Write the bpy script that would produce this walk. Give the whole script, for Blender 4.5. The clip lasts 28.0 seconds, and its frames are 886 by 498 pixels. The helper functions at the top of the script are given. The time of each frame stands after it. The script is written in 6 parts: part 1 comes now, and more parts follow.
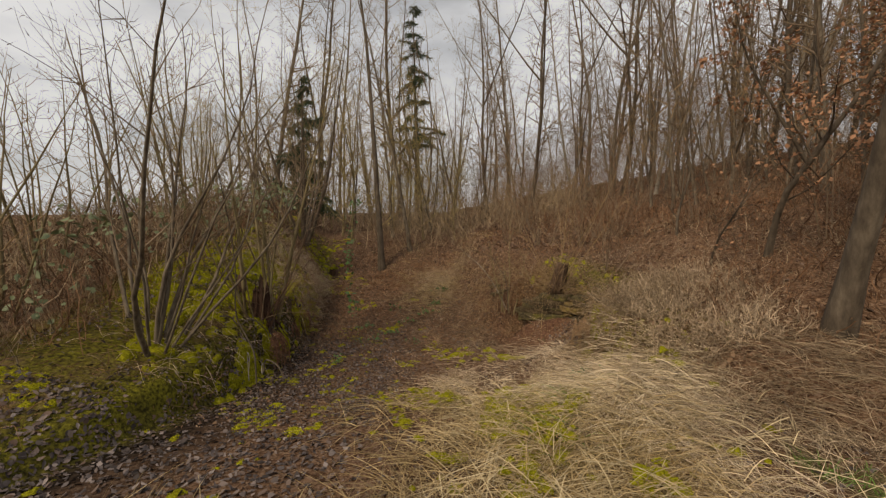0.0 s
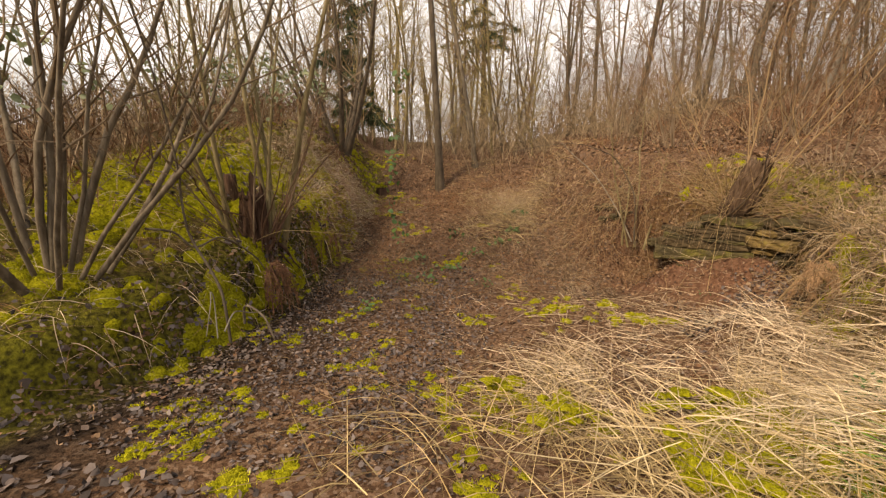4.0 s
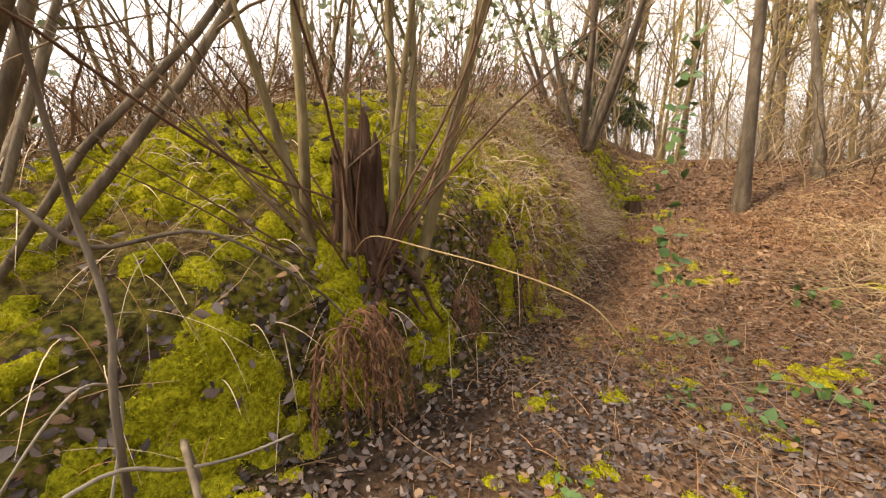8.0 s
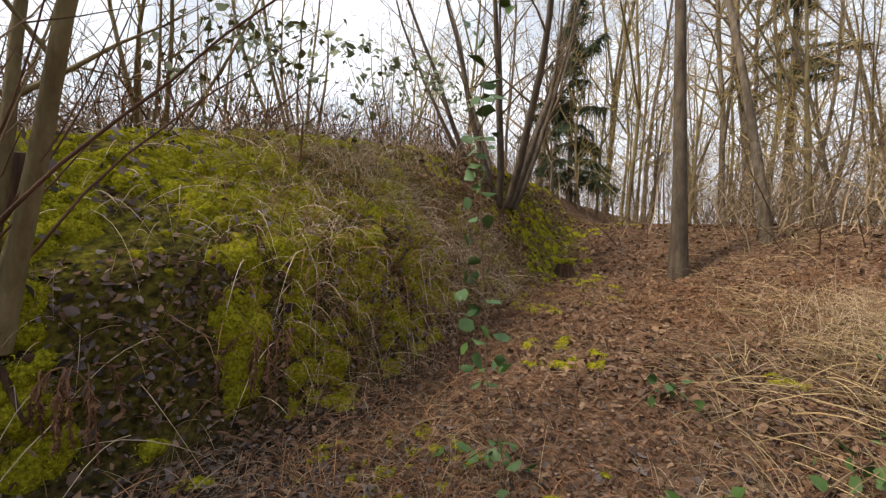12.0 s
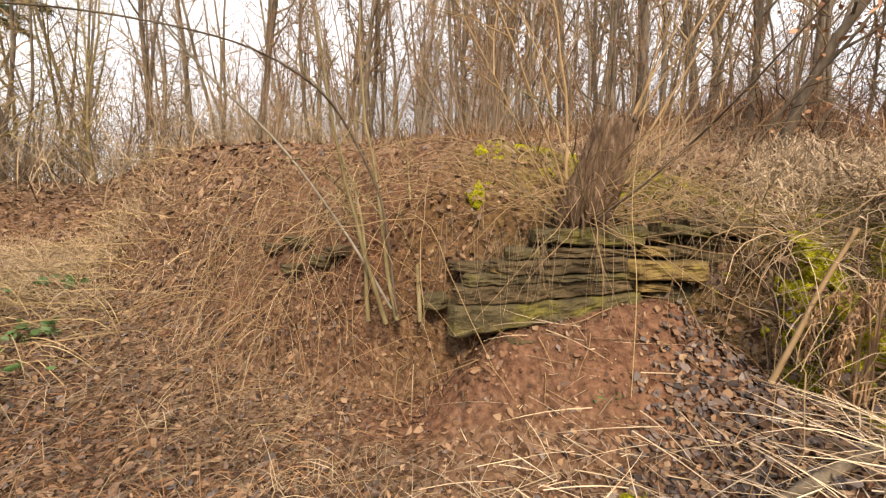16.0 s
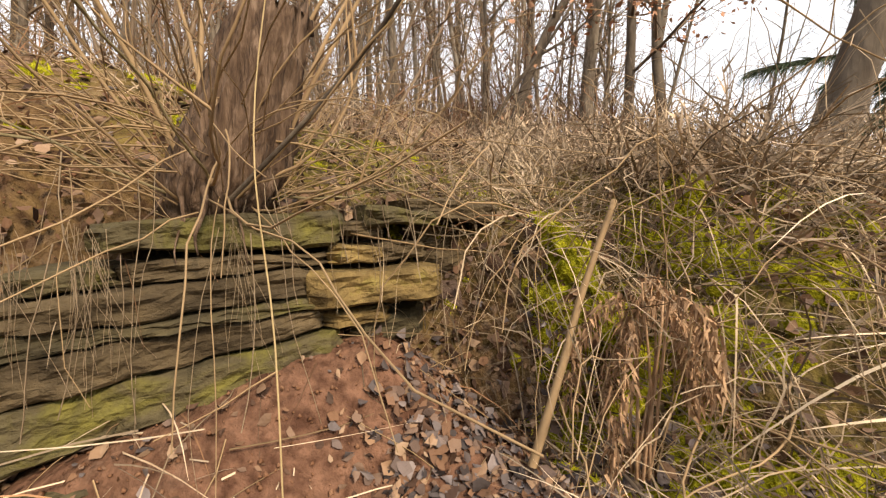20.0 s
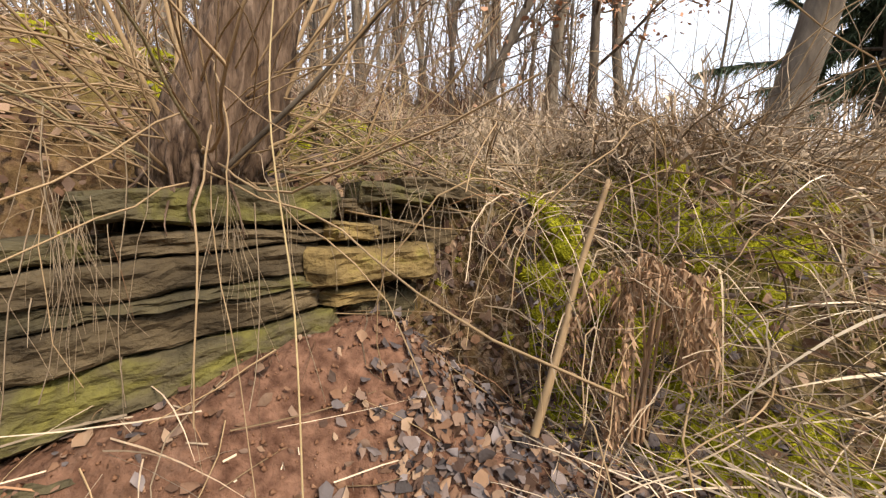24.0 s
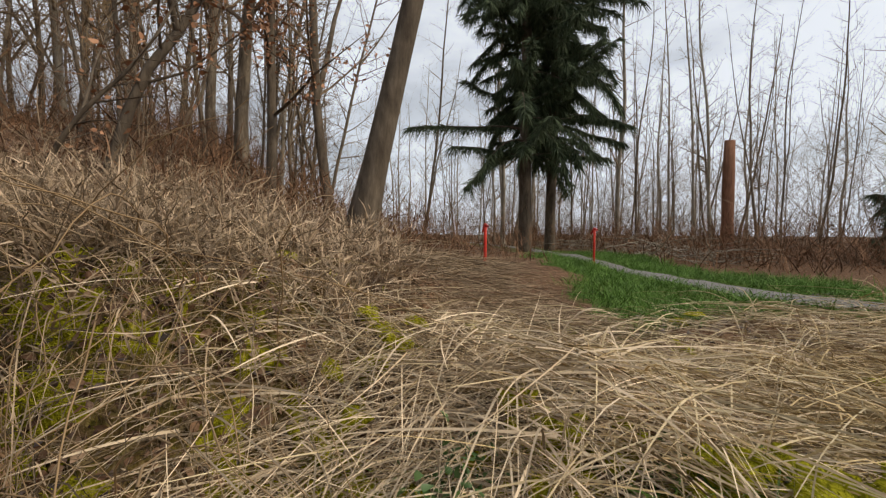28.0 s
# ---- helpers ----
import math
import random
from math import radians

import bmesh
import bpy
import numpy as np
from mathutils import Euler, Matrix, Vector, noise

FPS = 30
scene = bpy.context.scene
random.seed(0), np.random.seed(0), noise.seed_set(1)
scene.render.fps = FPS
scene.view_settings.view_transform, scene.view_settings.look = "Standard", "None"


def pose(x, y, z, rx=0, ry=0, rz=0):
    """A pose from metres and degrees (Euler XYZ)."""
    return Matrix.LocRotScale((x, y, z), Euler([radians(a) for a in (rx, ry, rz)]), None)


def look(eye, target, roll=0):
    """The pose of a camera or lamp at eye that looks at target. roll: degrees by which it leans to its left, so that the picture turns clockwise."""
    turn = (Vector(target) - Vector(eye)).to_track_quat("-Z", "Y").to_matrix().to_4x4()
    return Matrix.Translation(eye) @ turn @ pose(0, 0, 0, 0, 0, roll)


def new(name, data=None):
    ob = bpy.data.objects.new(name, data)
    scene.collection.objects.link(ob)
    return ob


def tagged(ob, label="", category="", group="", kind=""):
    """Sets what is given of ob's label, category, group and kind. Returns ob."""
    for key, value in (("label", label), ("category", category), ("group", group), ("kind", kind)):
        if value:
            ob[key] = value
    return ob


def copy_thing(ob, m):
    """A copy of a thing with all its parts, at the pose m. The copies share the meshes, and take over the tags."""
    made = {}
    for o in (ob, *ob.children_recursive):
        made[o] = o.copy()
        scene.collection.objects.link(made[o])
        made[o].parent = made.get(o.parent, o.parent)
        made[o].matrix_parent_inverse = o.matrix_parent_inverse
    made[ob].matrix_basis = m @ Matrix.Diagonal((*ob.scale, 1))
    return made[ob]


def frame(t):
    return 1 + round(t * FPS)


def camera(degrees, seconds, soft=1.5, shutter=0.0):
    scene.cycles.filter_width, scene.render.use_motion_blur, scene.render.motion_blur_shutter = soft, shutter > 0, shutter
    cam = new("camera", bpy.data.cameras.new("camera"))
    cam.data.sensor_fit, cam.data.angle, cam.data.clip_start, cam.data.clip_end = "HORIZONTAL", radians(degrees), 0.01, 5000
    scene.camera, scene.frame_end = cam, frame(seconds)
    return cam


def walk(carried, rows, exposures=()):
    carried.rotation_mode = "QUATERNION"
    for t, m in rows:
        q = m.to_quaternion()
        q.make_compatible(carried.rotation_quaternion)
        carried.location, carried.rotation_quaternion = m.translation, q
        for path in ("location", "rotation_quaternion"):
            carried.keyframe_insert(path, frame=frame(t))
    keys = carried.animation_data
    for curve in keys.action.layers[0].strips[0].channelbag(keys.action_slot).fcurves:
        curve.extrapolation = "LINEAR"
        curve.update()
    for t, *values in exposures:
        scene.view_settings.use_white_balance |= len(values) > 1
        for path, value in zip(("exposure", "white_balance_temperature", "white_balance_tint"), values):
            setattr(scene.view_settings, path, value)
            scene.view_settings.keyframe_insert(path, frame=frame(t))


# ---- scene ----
cam = camera(95.8, 28.0, soft=1.3)
ROWS = [
    (0.0, 0.000, 0.000, 1.900, 84.75, 0.27, 0.00),
    (0.5, 0.096, 0.040, 1.859, 83.22, 0.90, -7.22),
    (1.0, 0.140, 0.117, 1.826, 81.53, 1.02, -10.45),
    (1.5, 0.134, 0.456, 1.709, 79.86, 1.00, -9.76),
    (2.0, 0.072, 0.862, 1.581, 78.66, 0.79, -6.06),
    (2.5, -0.103, 1.280, 1.456, 77.85, 0.55, -2.10),
    (3.0, -0.154, 1.754, 1.281, 77.73, 0.26, 1.85),
    (3.5, -0.253, 2.194, 1.197, 76.85, 0.11, 6.06),
    (5.5, -0.443, 3.357, 1.108, 72.59, 0.90, 11.51),
    (6.0, -0.364, 3.774, 1.011, 73.14, 0.73, 14.26),
    (6.5, -0.558, 4.175, 0.902, 73.68, 0.11, 19.82),
    (7.0, -0.799, 4.557, 0.804, 74.43, -0.07, 27.42),
    (7.5, -1.138, 4.911, 0.694, 76.43, -0.82, 34.74),
    (8.0, -1.271, 5.101, 0.628, 78.77, -0.80, 41.85),
    (8.5, -1.138, 5.379, 0.579, 81.00, -0.72, 47.15),
    (9.0, -1.016, 5.670, 0.535, 82.60, -1.04, 53.34),
    (9.5, -1.031, 6.015, 0.402, 84.05, -1.02, 60.99),
    (10.0, -1.019, 6.214, 0.395, 83.92, -1.36, 65.97),
    (10.5, -0.876, 6.521, 0.396, 84.20, -1.45, 68.03),
    (11.0, -0.720, 6.746, 0.446, 84.49, -1.56, 65.10),
    (11.5, -0.680, 6.788, 0.504, 86.03, -1.83, 54.93),
    (13.5, -0.175, 5.946, 0.591, 89.81, -1.09, 8.52),
    (14.0, -0.146, 5.957, 0.587, 88.44, -1.15, -4.31),
    (14.5, -0.116, 5.964, 0.579, 87.17, -1.10, -16.68),
    (15.0, -0.093, 5.948, 0.571, 86.00, -1.01, -27.79),
    (15.5, -0.066, 5.930, 0.555, 85.14, -1.00, -36.45),
    (16.0, -0.018, 5.898, 0.544, 84.42, -0.96, -43.64),
    (16.5, 0.068, 5.843, 0.547, 83.71, -0.80, -49.63),
    (17.0, 0.208, 5.776, 0.569, 82.78, -0.60, -52.74),
    (17.5, 0.382, 5.783, 0.572, 81.88, -0.44, -54.76),
    (18.0, 0.565, 5.829, 0.577, 81.55, -0.40, -57.72),
    (18.5, 0.746, 5.859, 0.587, 81.47, -0.57, -63.64),
    (19.0, 0.912, 5.888, 0.574, 81.64, -0.37, -70.62),
    (19.5, 1.044, 5.961, 0.513, 83.22, 0.23, -75.44),
    (20.0, 1.083, 6.053, 0.462, 85.26, 0.37, -74.10),
    (20.5, 1.073, 6.159, 0.445, 85.65, -0.20, -68.80),
    (21.0, 1.082, 6.218, 0.442, 84.23, -0.18, -55.97),
    (21.5, 1.087, 6.239, 0.439, 82.93, 0.38, -45.14),
    (23.5, 1.052, 6.245, 0.412, 83.70, -0.53, -70.49),
    (24.0, 1.058, 6.158, 0.424, 84.01, -0.41, -79.80),
    (24.5, 1.028, 6.057, 0.439, 84.29, -0.38, -84.78),
    (25.0, 0.964, 5.934, 0.448, 84.46, -0.39, -87.61),
    (25.5, 0.861, 5.792, 0.461, 84.45, -0.33, -91.27),
    (26.0, 0.736, 5.649, 0.491, 84.31, -0.30, -99.19),
    (26.5, 0.656, 5.492, 0.503, 84.07, -0.52, -108.09),
    (27.0, 0.627, 5.290, 0.535, 84.15, -0.80, -115.26),
    (27.5, 0.657, 5.112, 0.559, 85.20, -0.68, -114.58),
    (28.0, 0.746, 4.924, 0.638, 87.84, -0.29, -110.09),
]
SCALE = 1.25          # metres to one unit of the plan
walk(cam, [(r[0], pose(*(SCALE * v for v in r[1:4]), *r[4:])) for r in ROWS],
     [(0.0, -0.48, 8500, 12), (0.4, -0.4, 8500, 12), (1.2, 0.18, 9100, 14), (2.0, 0.22, 9400, 14), (3.0, 0.35, 9700, 15), (5.5, 0.55, 9800, 15), (8.0, 1.25, 9200, 14), (11.5, 0.6, 7500, 11), (13.5, 0.2, 7700, 12),
      (15.5, 0.85, 8300, 13), (17.0, 1.0, 8300, 13), (19.0, 0.85, 8100, 13), (22.0, 0.85, 7900, 12), (24.0, 0.95, 7100, 11), (25.0, 0.68, 6800, 10), (26.0, 0.5, 6900, 10), (27.0, -0.12, 7500, 10), (28.0, -0.22, 7500, 10)])

# ---- light: bright overcast sky, low veiled sun ----
SUN_EL, SUN_AZ = 42.0, 218.0          # azimuth from +y, clockwise
world = bpy.data.worlds.new("sky")
scene.world = world
world.use_nodes = True
wn, wl = world.node_tree.nodes, world.node_tree.links
wn.clear()
w_out = wn.new("ShaderNodeOutputWorld")
w_bg = wn.new("ShaderNodeBackground")
w_sky = wn.new("ShaderNodeTexSky")
w_sky.sky_type = "NISHITA"
w_sky.sun_disc = False
w_sky.sun_elevation, w_sky.sun_rotation = radians(SUN_EL), radians(SUN_AZ)
w_sky.air_density, w_sky.dust_density = 1.0, 3.0
w_co = wn.new("ShaderNodeTexCoord")
w_map = wn.new("ShaderNodeMapping")
w_map.inputs["Scale"].default_value = (1.0, 1.0, 3.0)
w_noise = wn.new("ShaderNodeTexNoise")
w_noise.inputs["Scale"].default_value = 2.6
w_noise.inputs["Detail"].default_value = 7.0
w_ramp = wn.new("ShaderNodeValToRGB")
w_ramp.color_ramp.elements[0].position, w_ramp.color_ramp.elements[1].position = 0.34, 0.56
w_ramp.color_ramp.elements[0].color = (0.55, 0.55, 0.55, 1)
w_mix = wn.new("ShaderNodeMixRGB")
w_mix.inputs["Color2"].default_value = (11.0, 12.6, 15.4, 1)
wl.new(w_co.outputs["Generated"], w_map.inputs["Vector"])
wl.new(w_map.outputs["Vector"], w_noise.inputs["Vector"])
wl.new(w_noise.outputs["Fac"], w_ramp.inputs["Fac"])
wl.new(w_ramp.outputs["Color"], w_mix.inputs["Fac"])
wl.new(w_sky.outputs["Color"], w_mix.inputs["Color1"])
wl.new(w_mix.outputs["Color"], w_bg.inputs["Color"])
w_bg.inputs["Strength"].default_value = 0.08
wl.new(w_bg.outputs["Background"], w_out.inputs["Surface"])
sun = new("sun", bpy.data.lights.new("sun", "SUN"))
sun.data.energy, sun.data.angle, sun.data.color = 2.9, radians(11), (1.0, 0.93, 0.82)
_a, _e = radians(SUN_AZ), radians(SUN_EL)
sun.matrix_world = look((math.sin(_a) * math.cos(_e) * 50, math.cos(_a) * math.cos(_e) * 50, math.sin(_e) * 50), (0, 0, 0))


# ---- materials ----
def material(name, stops, scale=8.0, detail=6.0, rough=0.85, bump=0.3, bump_scale=40.0, spec=0.2, stretch=(1, 1, 1),
             per="", amount=0.35, coords="Object", distort=0.0, ramp=(0.3, 0.7)):
    """Noise-coloured surface. stops: colours from low to high. per: 'island' or 'object' varies the brightness."""
    m = bpy.data.materials.new(name)
    m.use_nodes = True
    n, l = m.node_tree.nodes, m.node_tree.links
    b = n["Principled BSDF"]
    co = n.new("ShaderNodeTexCoord")
    mp = n.new("ShaderNodeMapping")
    mp.inputs["Scale"].default_value = stretch
    l.new(co.outputs[coords], mp.inputs["Vector"])
    nz = n.new("ShaderNodeTexNoise")
    nz.inputs["Scale"].default_value, nz.inputs["Detail"].default_value = scale, detail
    nz.inputs["Roughness"].default_value, nz.inputs["Distortion"].default_value = 0.65, distort
    l.new(mp.outputs["Vector"], nz.inputs["Vector"])
    rp = n.new("ShaderNodeValToRGB")
    els = rp.color_ramp.elements
    while len(els) < len(stops):
        els.new(0.5)
    for i, c in enumerate(stops):
        els[i].position = ramp[0] + (ramp[1] - ramp[0]) * i / max(1, len(stops) - 1)
        els[i].color = (*c, 1)
    l.new(nz.outputs["Fac"], rp.inputs["Fac"])
    col = rp.outputs["Color"]
    if per:
        if per == "leaf":
            src = n.new("ShaderNodeNewGeometry").outputs["Random Per Island"]
            l.new(src, rp.inputs["Fac"])
            for i in range(len(stops)):
                els[i].position = i / (len(stops) - 1)
        elif per == "island":
            src = n.new("ShaderNodeNewGeometry").outputs["Random Per Island"]
        else:
            src = n.new("ShaderNodeObjectInfo").outputs["Random"]
        mr = n.new("ShaderNodeMapRange")
        mr.inputs["To Min"].default_value, mr.inputs["To Max"].default_value = 1 - amount, 1 + amount
        l.new(src, mr.inputs["Value"])
        mx = n.new("ShaderNodeMixRGB")
        mx.blend_type = "MULTIPLY"
        mx.inputs["Fac"].default_value = 1
        l.new(col, mx.inputs["Color1"])
        l.new(mr.outputs["Result"], mx.inputs["Color2"])
        col = mx.outputs["Color"]
    l.new(col, b.inputs["Base Color"])
    b.inputs["Roughness"].default_value = rough
    b.inputs["Specular IOR Level"].default_value = spec
    if bump:
        n2 = n.new("ShaderNodeTexNoise")
        n2.inputs["Scale"].default_value, n2.inputs["Detail"].default_value = bump_scale, 5
        l.new(mp.outputs["Vector"], n2.inputs["Vector"])
        bp = n.new("ShaderNodeBump")
        bp.inputs["Strength"].default_value, bp.inputs["Distance"].default_value = bump, 0.02
        l.new(n2.outputs["Fac"], bp.inputs["Height"])
        l.new(bp.outputs["Normal"], b.inputs["Normal"])
    return m


M_BARK = material("bark_grey_brown", [(0.065, 0.05, 0.038), (0.14, 0.11, 0.08), (0.25, 0.205, 0.155)], 14, rough=0.95, bump=0.7, bump_scale=30, stretch=(1, 1, 0.25))
M_BARK_DARK = material("bark_dark", [(0.05, 0.037, 0.027), (0.10, 0.078, 0.058), (0.17, 0.135, 0.10)], 10, rough=0.95, bump=0.6, bump_scale=25, stretch=(1, 1, 0.3))
M_BARK_OLIVE = material("bark_olive", [(0.085, 0.062, 0.032), (0.185, 0.145, 0.075), (0.30, 0.245, 0.145)], 9, rough=0.9, bump=0.5, bump_scale=40, stretch=(1, 1, 0.3))
M_BARK_PALE = material("bark_pale", [(0.14, 0.12, 0.09), (0.25, 0.215, 0.17), (0.38, 0.34, 0.28)], 6, rough=0.9, bump=0.5, bump_scale=25, stretch=(1, 1, 0.35))
M_BARK_WILLOW = material("bark_willow", [(0.032, 0.018, 0.012), (0.105, 0.066, 0.043), (0.22, 0.15, 0.106)], 13, rough=0.95, bump=1.0, bump_scale=24, stretch=(3.0, 3.0, 0.55), distort=0.4)
M_TWIG = material("twig_brown", [(0.13, 0.09, 0.06), (0.26, 0.19, 0.13)], 3, rough=0.9, bump=0, per="island", amount=0.4)
M_TWIG_WARM = material("twig_warm", [(0.20, 0.13, 0.07), (0.33, 0.225, 0.125)], 3, rough=0.9, bump=0, per="island", amount=0.4)
M_BUD = material("twig_budding", [(0.28, 0.21, 0.085), (0.46, 0.36, 0.15)], 3, rough=0.9, bump=0, per="island", amount=0.4)
M_TANGLE = material("tangle_tan", [(0.15, 0.105, 0.068), (0.37, 0.28, 0.185)], 2.5, rough=0.9, bump=0, per="island", amount=0.7)
M_FRINGE = material("fringe_pale", [(0.24, 0.17, 0.115), (0.50, 0.385, 0.27)], 2.5, rough=0.9, bump=0, per="island", amount=0.5)
M_WEED = material("weed_rust", [(0.13, 0.066, 0.036), (0.34, 0.185, 0.10)], 2.5, rough=0.95, bump=0, per="island", amount=0.65)
M_SHOOT = material("shoot_red_brown", [(0.085, 0.045, 0.03), (0.18, 0.10, 0.065)], 6, rough=0.7, bump=0)
M_LEAF_GREY = material("dead_leaf_grey", [(0.04, 0.031, 0.029), (0.085, 0.067, 0.063), (0.14, 0.115, 0.11), (0.10, 0.062, 0.045), (0.21, 0.175, 0.166)], 1.2, rough=0.65, bump=0.3, bump_scale=60, per="leaf", amount=0.2)
M_LEAF_CREST = material("crest_leaf", [(0.10, 0.13, 0.06), (0.20, 0.23, 0.12)], 3, rough=0.5, bump=0, per="island", amount=0.4, spec=0.4)
M_BRUSH = material("brush_red_brown", [(0.09, 0.048, 0.028), (0.25, 0.14, 0.082)], 2.5, rough=0.95, bump=0, per="island", amount=0.65)
M_STRAW = material("straw", [(0.25, 0.17, 0.078), (0.46, 0.345, 0.185)], 2.0, rough=0.75, bump=0, per="island", amount=0.6, spec=0.3)
M_STRAW_PALE = material("straw_pale", [(0.42, 0.32, 0.18), (0.60, 0.49, 0.31)], 2.0, rough=0.6, bump=0, per="island", amount=0.25, spec=0.35)
M_STRAW_BLEACHED = material("straw_bleached", [(0.40, 0.305, 0.205), (0.74, 0.60, 0.43)], 2.0, rough=0.7, bump=0, per="island", amount=0.45, spec=0.3)
M_STRAW_GREY = material("straw_grey", [(0.37, 0.27, 0.18), (0.64, 0.51, 0.365)], 2.0, rough=0.8, bump=0, per="island", amount=0.55, spec=0.3)
M_GRASS = material("grass_green", [(0.055, 0.125, 0.02), (0.13, 0.25, 0.045)], 3, rough=0.7, bump=0, per="island", amount=0.4, spec=0.3)
M_LEAF = material("dead_leaf", [(0.05, 0.027, 0.019), (0.11, 0.06, 0.038), (0.19, 0.10, 0.056), (0.14, 0.095, 0.075), (0.23, 0.135, 0.08), (0.26, 0.175, 0.115)], 1.2, rough=0.75, bump=0.3, bump_scale=60, per="leaf", amount=0.2)
M_LEAF_OAK = material("oak_leaf_rust", [(0.26, 0.125, 0.068), (0.44, 0.24, 0.145)], 2, rough=0.8, bump=0, per="island", amount=0.35)
M_LEAF_GREEN = material("bramble_leaf", [(0.03, 0.072, 0.02), (0.085, 0.16, 0.04)], 3, rough=0.5, bump=0, per="island", amount=0.4, spec=0.4)
M_MOSS = material("moss", [(0.13, 0.128, 0.012), (0.33, 0.318, 0.024), (0.55, 0.52, 0.046)], 5, rough=1.0, bump=0, per="island", amount=0.5, spec=0.05)
M_MOSS_BED = material("moss_bed", [(0.07, 0.066, 0.007), (0.26, 0.245, 0.018), (0.45, 0.42, 0.034)], 55, rough=1.0, bump=1.0, bump_scale=130, spec=0.02)
M_SOIL = material("red_soil", [(0.10, 0.046, 0.025), (0.18, 0.09, 0.052), (0.25, 0.137, 0.083)], 7, rough=1.0, bump=0.6, bump_scale=60, spec=0.05)
M_NEEDLE = material("spruce_needles", [(0.03, 0.045, 0.024), (0.085, 0.115, 0.06)], 3, rough=0.8, bump=0, per="island", amount=0.5)
M_WOOD_ROT = material("rotten_wood", [(0.03, 0.016, 0.011), (0.075, 0.042, 0.029), (0.15, 0.09, 0.062)], 8, rough=1.0, bump=1.0, bump_scale=18, stretch=(3, 3, 0.3))
M_FROND = material("dead_frond", [(0.10, 0.050, 0.031), (0.25, 0.130, 0.075)], 6, rough=0.9, bump=0, per="island", amount=0.4)
M_RED = material("red_paint", [(0.55, 0.03, 0.02), (0.65, 0.06, 0.04)], 4, rough=0.6, bump=0)


# ---- geometry helpers ----
def mesh_from(name, v, quads=None, tris=None, mats=(), smooth=True):
    """A mesh from vertex and face arrays."""
    me = bpy.data.meshes.new(name)
    parts = []
    if quads is not None and len(quads):
        parts.append((np.asarray(quads, np.int32), 4))
    if tris is not None and len(tris):
        parts.append((np.asarray(tris, np.int32), 3))
    me.vertices.add(len(v))
    me.vertices.foreach_set("co", np.asarray(v, np.float32).ravel())
    loops = np.concatenate([p.ravel() for p, _ in parts])
    sizes = np.concatenate([np.full(len(p), k, np.int32) for p, k in parts])
    me.loops.add(len(loops))
    me.loops.foreach_set("vertex_index", loops)
    me.polygons.add(len(sizes))
    me.polygons.foreach_set("loop_start", np.concatenate([[0], np.cumsum(sizes)[:-1]]).astype(np.int32))
    me.polygons.foreach_set("loop_total", sizes)
    me.polygons.foreach_set("use_smooth", np.full(len(sizes), smooth))
    me.update(calc_edges=True)
    me.validate()
    for m in (mats if isinstance(mats, (list, tuple)) else [mats]):
        me.materials.append(m)
    return me


class Geo:
    """Collects tubes, ribbons and patches, to become one mesh."""
    def __init__(self):
        self.v, self.q, self.t, self.n = [], [], [], 0

    def add(self, v, quads=None, tris=None):
        v = np.asarray(v, float).reshape(-1, 3)
        if quads is not None and len(quads):
            self.q.append(np.asarray(quads, int) + self.n)
        if tris is not None and len(tris):
            self.t.append(np.asarray(tris, int) + self.n)
        self.v.append(v)
        self.n += len(v)

    def tube(self, pts, radii, sides=5, cap=True, lump=0.0, rng=None):
        pts = np.asarray(pts, float)
        k = len(pts)
        radii = np.broadcast_to(np.asarray(radii, float), (k,))
        d = np.gradient(pts, axis=0)
        d /= np.linalg.norm(d, axis=1)[:, None] + 1e-9
        ref = np.array([0.31, 0.95, 0.05]) if abs(d[0, 2]) > 0.7 else np.array([0.02, 0.03, 1.0])
        u = np.cross(d, ref)
        u /= np.linalg.norm(u, axis=1)[:, None] + 1e-9
        w = np.cross(d, u)
        a = np.arange(sides) * 2 * math.pi / sides
        r = radii[:, None] * np.ones(sides)
        if lump and rng is not None:
            r = r * (1 + lump * (rng.random((k, sides)) - 0.5))
        ring = pts[:, None, :] + r[:, :, None] * (np.cos(a)[None, :, None] * u[:, None, :] + np.sin(a)[None, :, None] * w[:, None, :])
        i = np.arange(k - 1)[:, None] * sides + np.arange(sides)[None, :]
        j = np.arange(k - 1)[:, None] * sides + (np.arange(sides)[None, :] + 1) % sides
        quads = np.stack([i, j, j + sides, i + sides], -1).reshape(-1, 4)
        tris = []
        if cap and sides > 3:
            top = (k - 1) * sides
            tris = [(top, top + s, top + s + 1) for s in range(1, sides - 1)]
        self.add(ring.reshape(-1, 3), quads, tris)

    def ribbon(self, pts, radii, rng):
        """A twig too thin to show its roundness: one twisted strip."""
        pts = np.asarray(pts, float)
        k = len(pts)
        o = rng.normal(0, 1, 3)
        d = pts[-1] - pts[0]
        u = np.cross(d, o)
        u /= np.linalg.norm(u) + 1e-9
        w = np.cross(d, u)
        w /= np.linalg.norm(w) + 1e-9
        tw = np.linspace(0, 1.4, k)[:, None]
        side = (np.cos(tw) * u + np.sin(tw) * w) * (np.asarray(radii) * 1.15)[:, None]
        v = np.stack([pts - side, pts + side], 1).reshape(-1, 3)
        i = np.arange(k - 1) * 2
        self.add(v, np.stack([i, i + 1, i + 3, i + 2], -1))

    def mesh(self, name, mat, smooth=True):
        return mesh_from(name, np.concatenate(self.v), np.concatenate(self.q) if self.q else None,
                         np.concatenate(self.t) if self.t else None, mat, smooth)


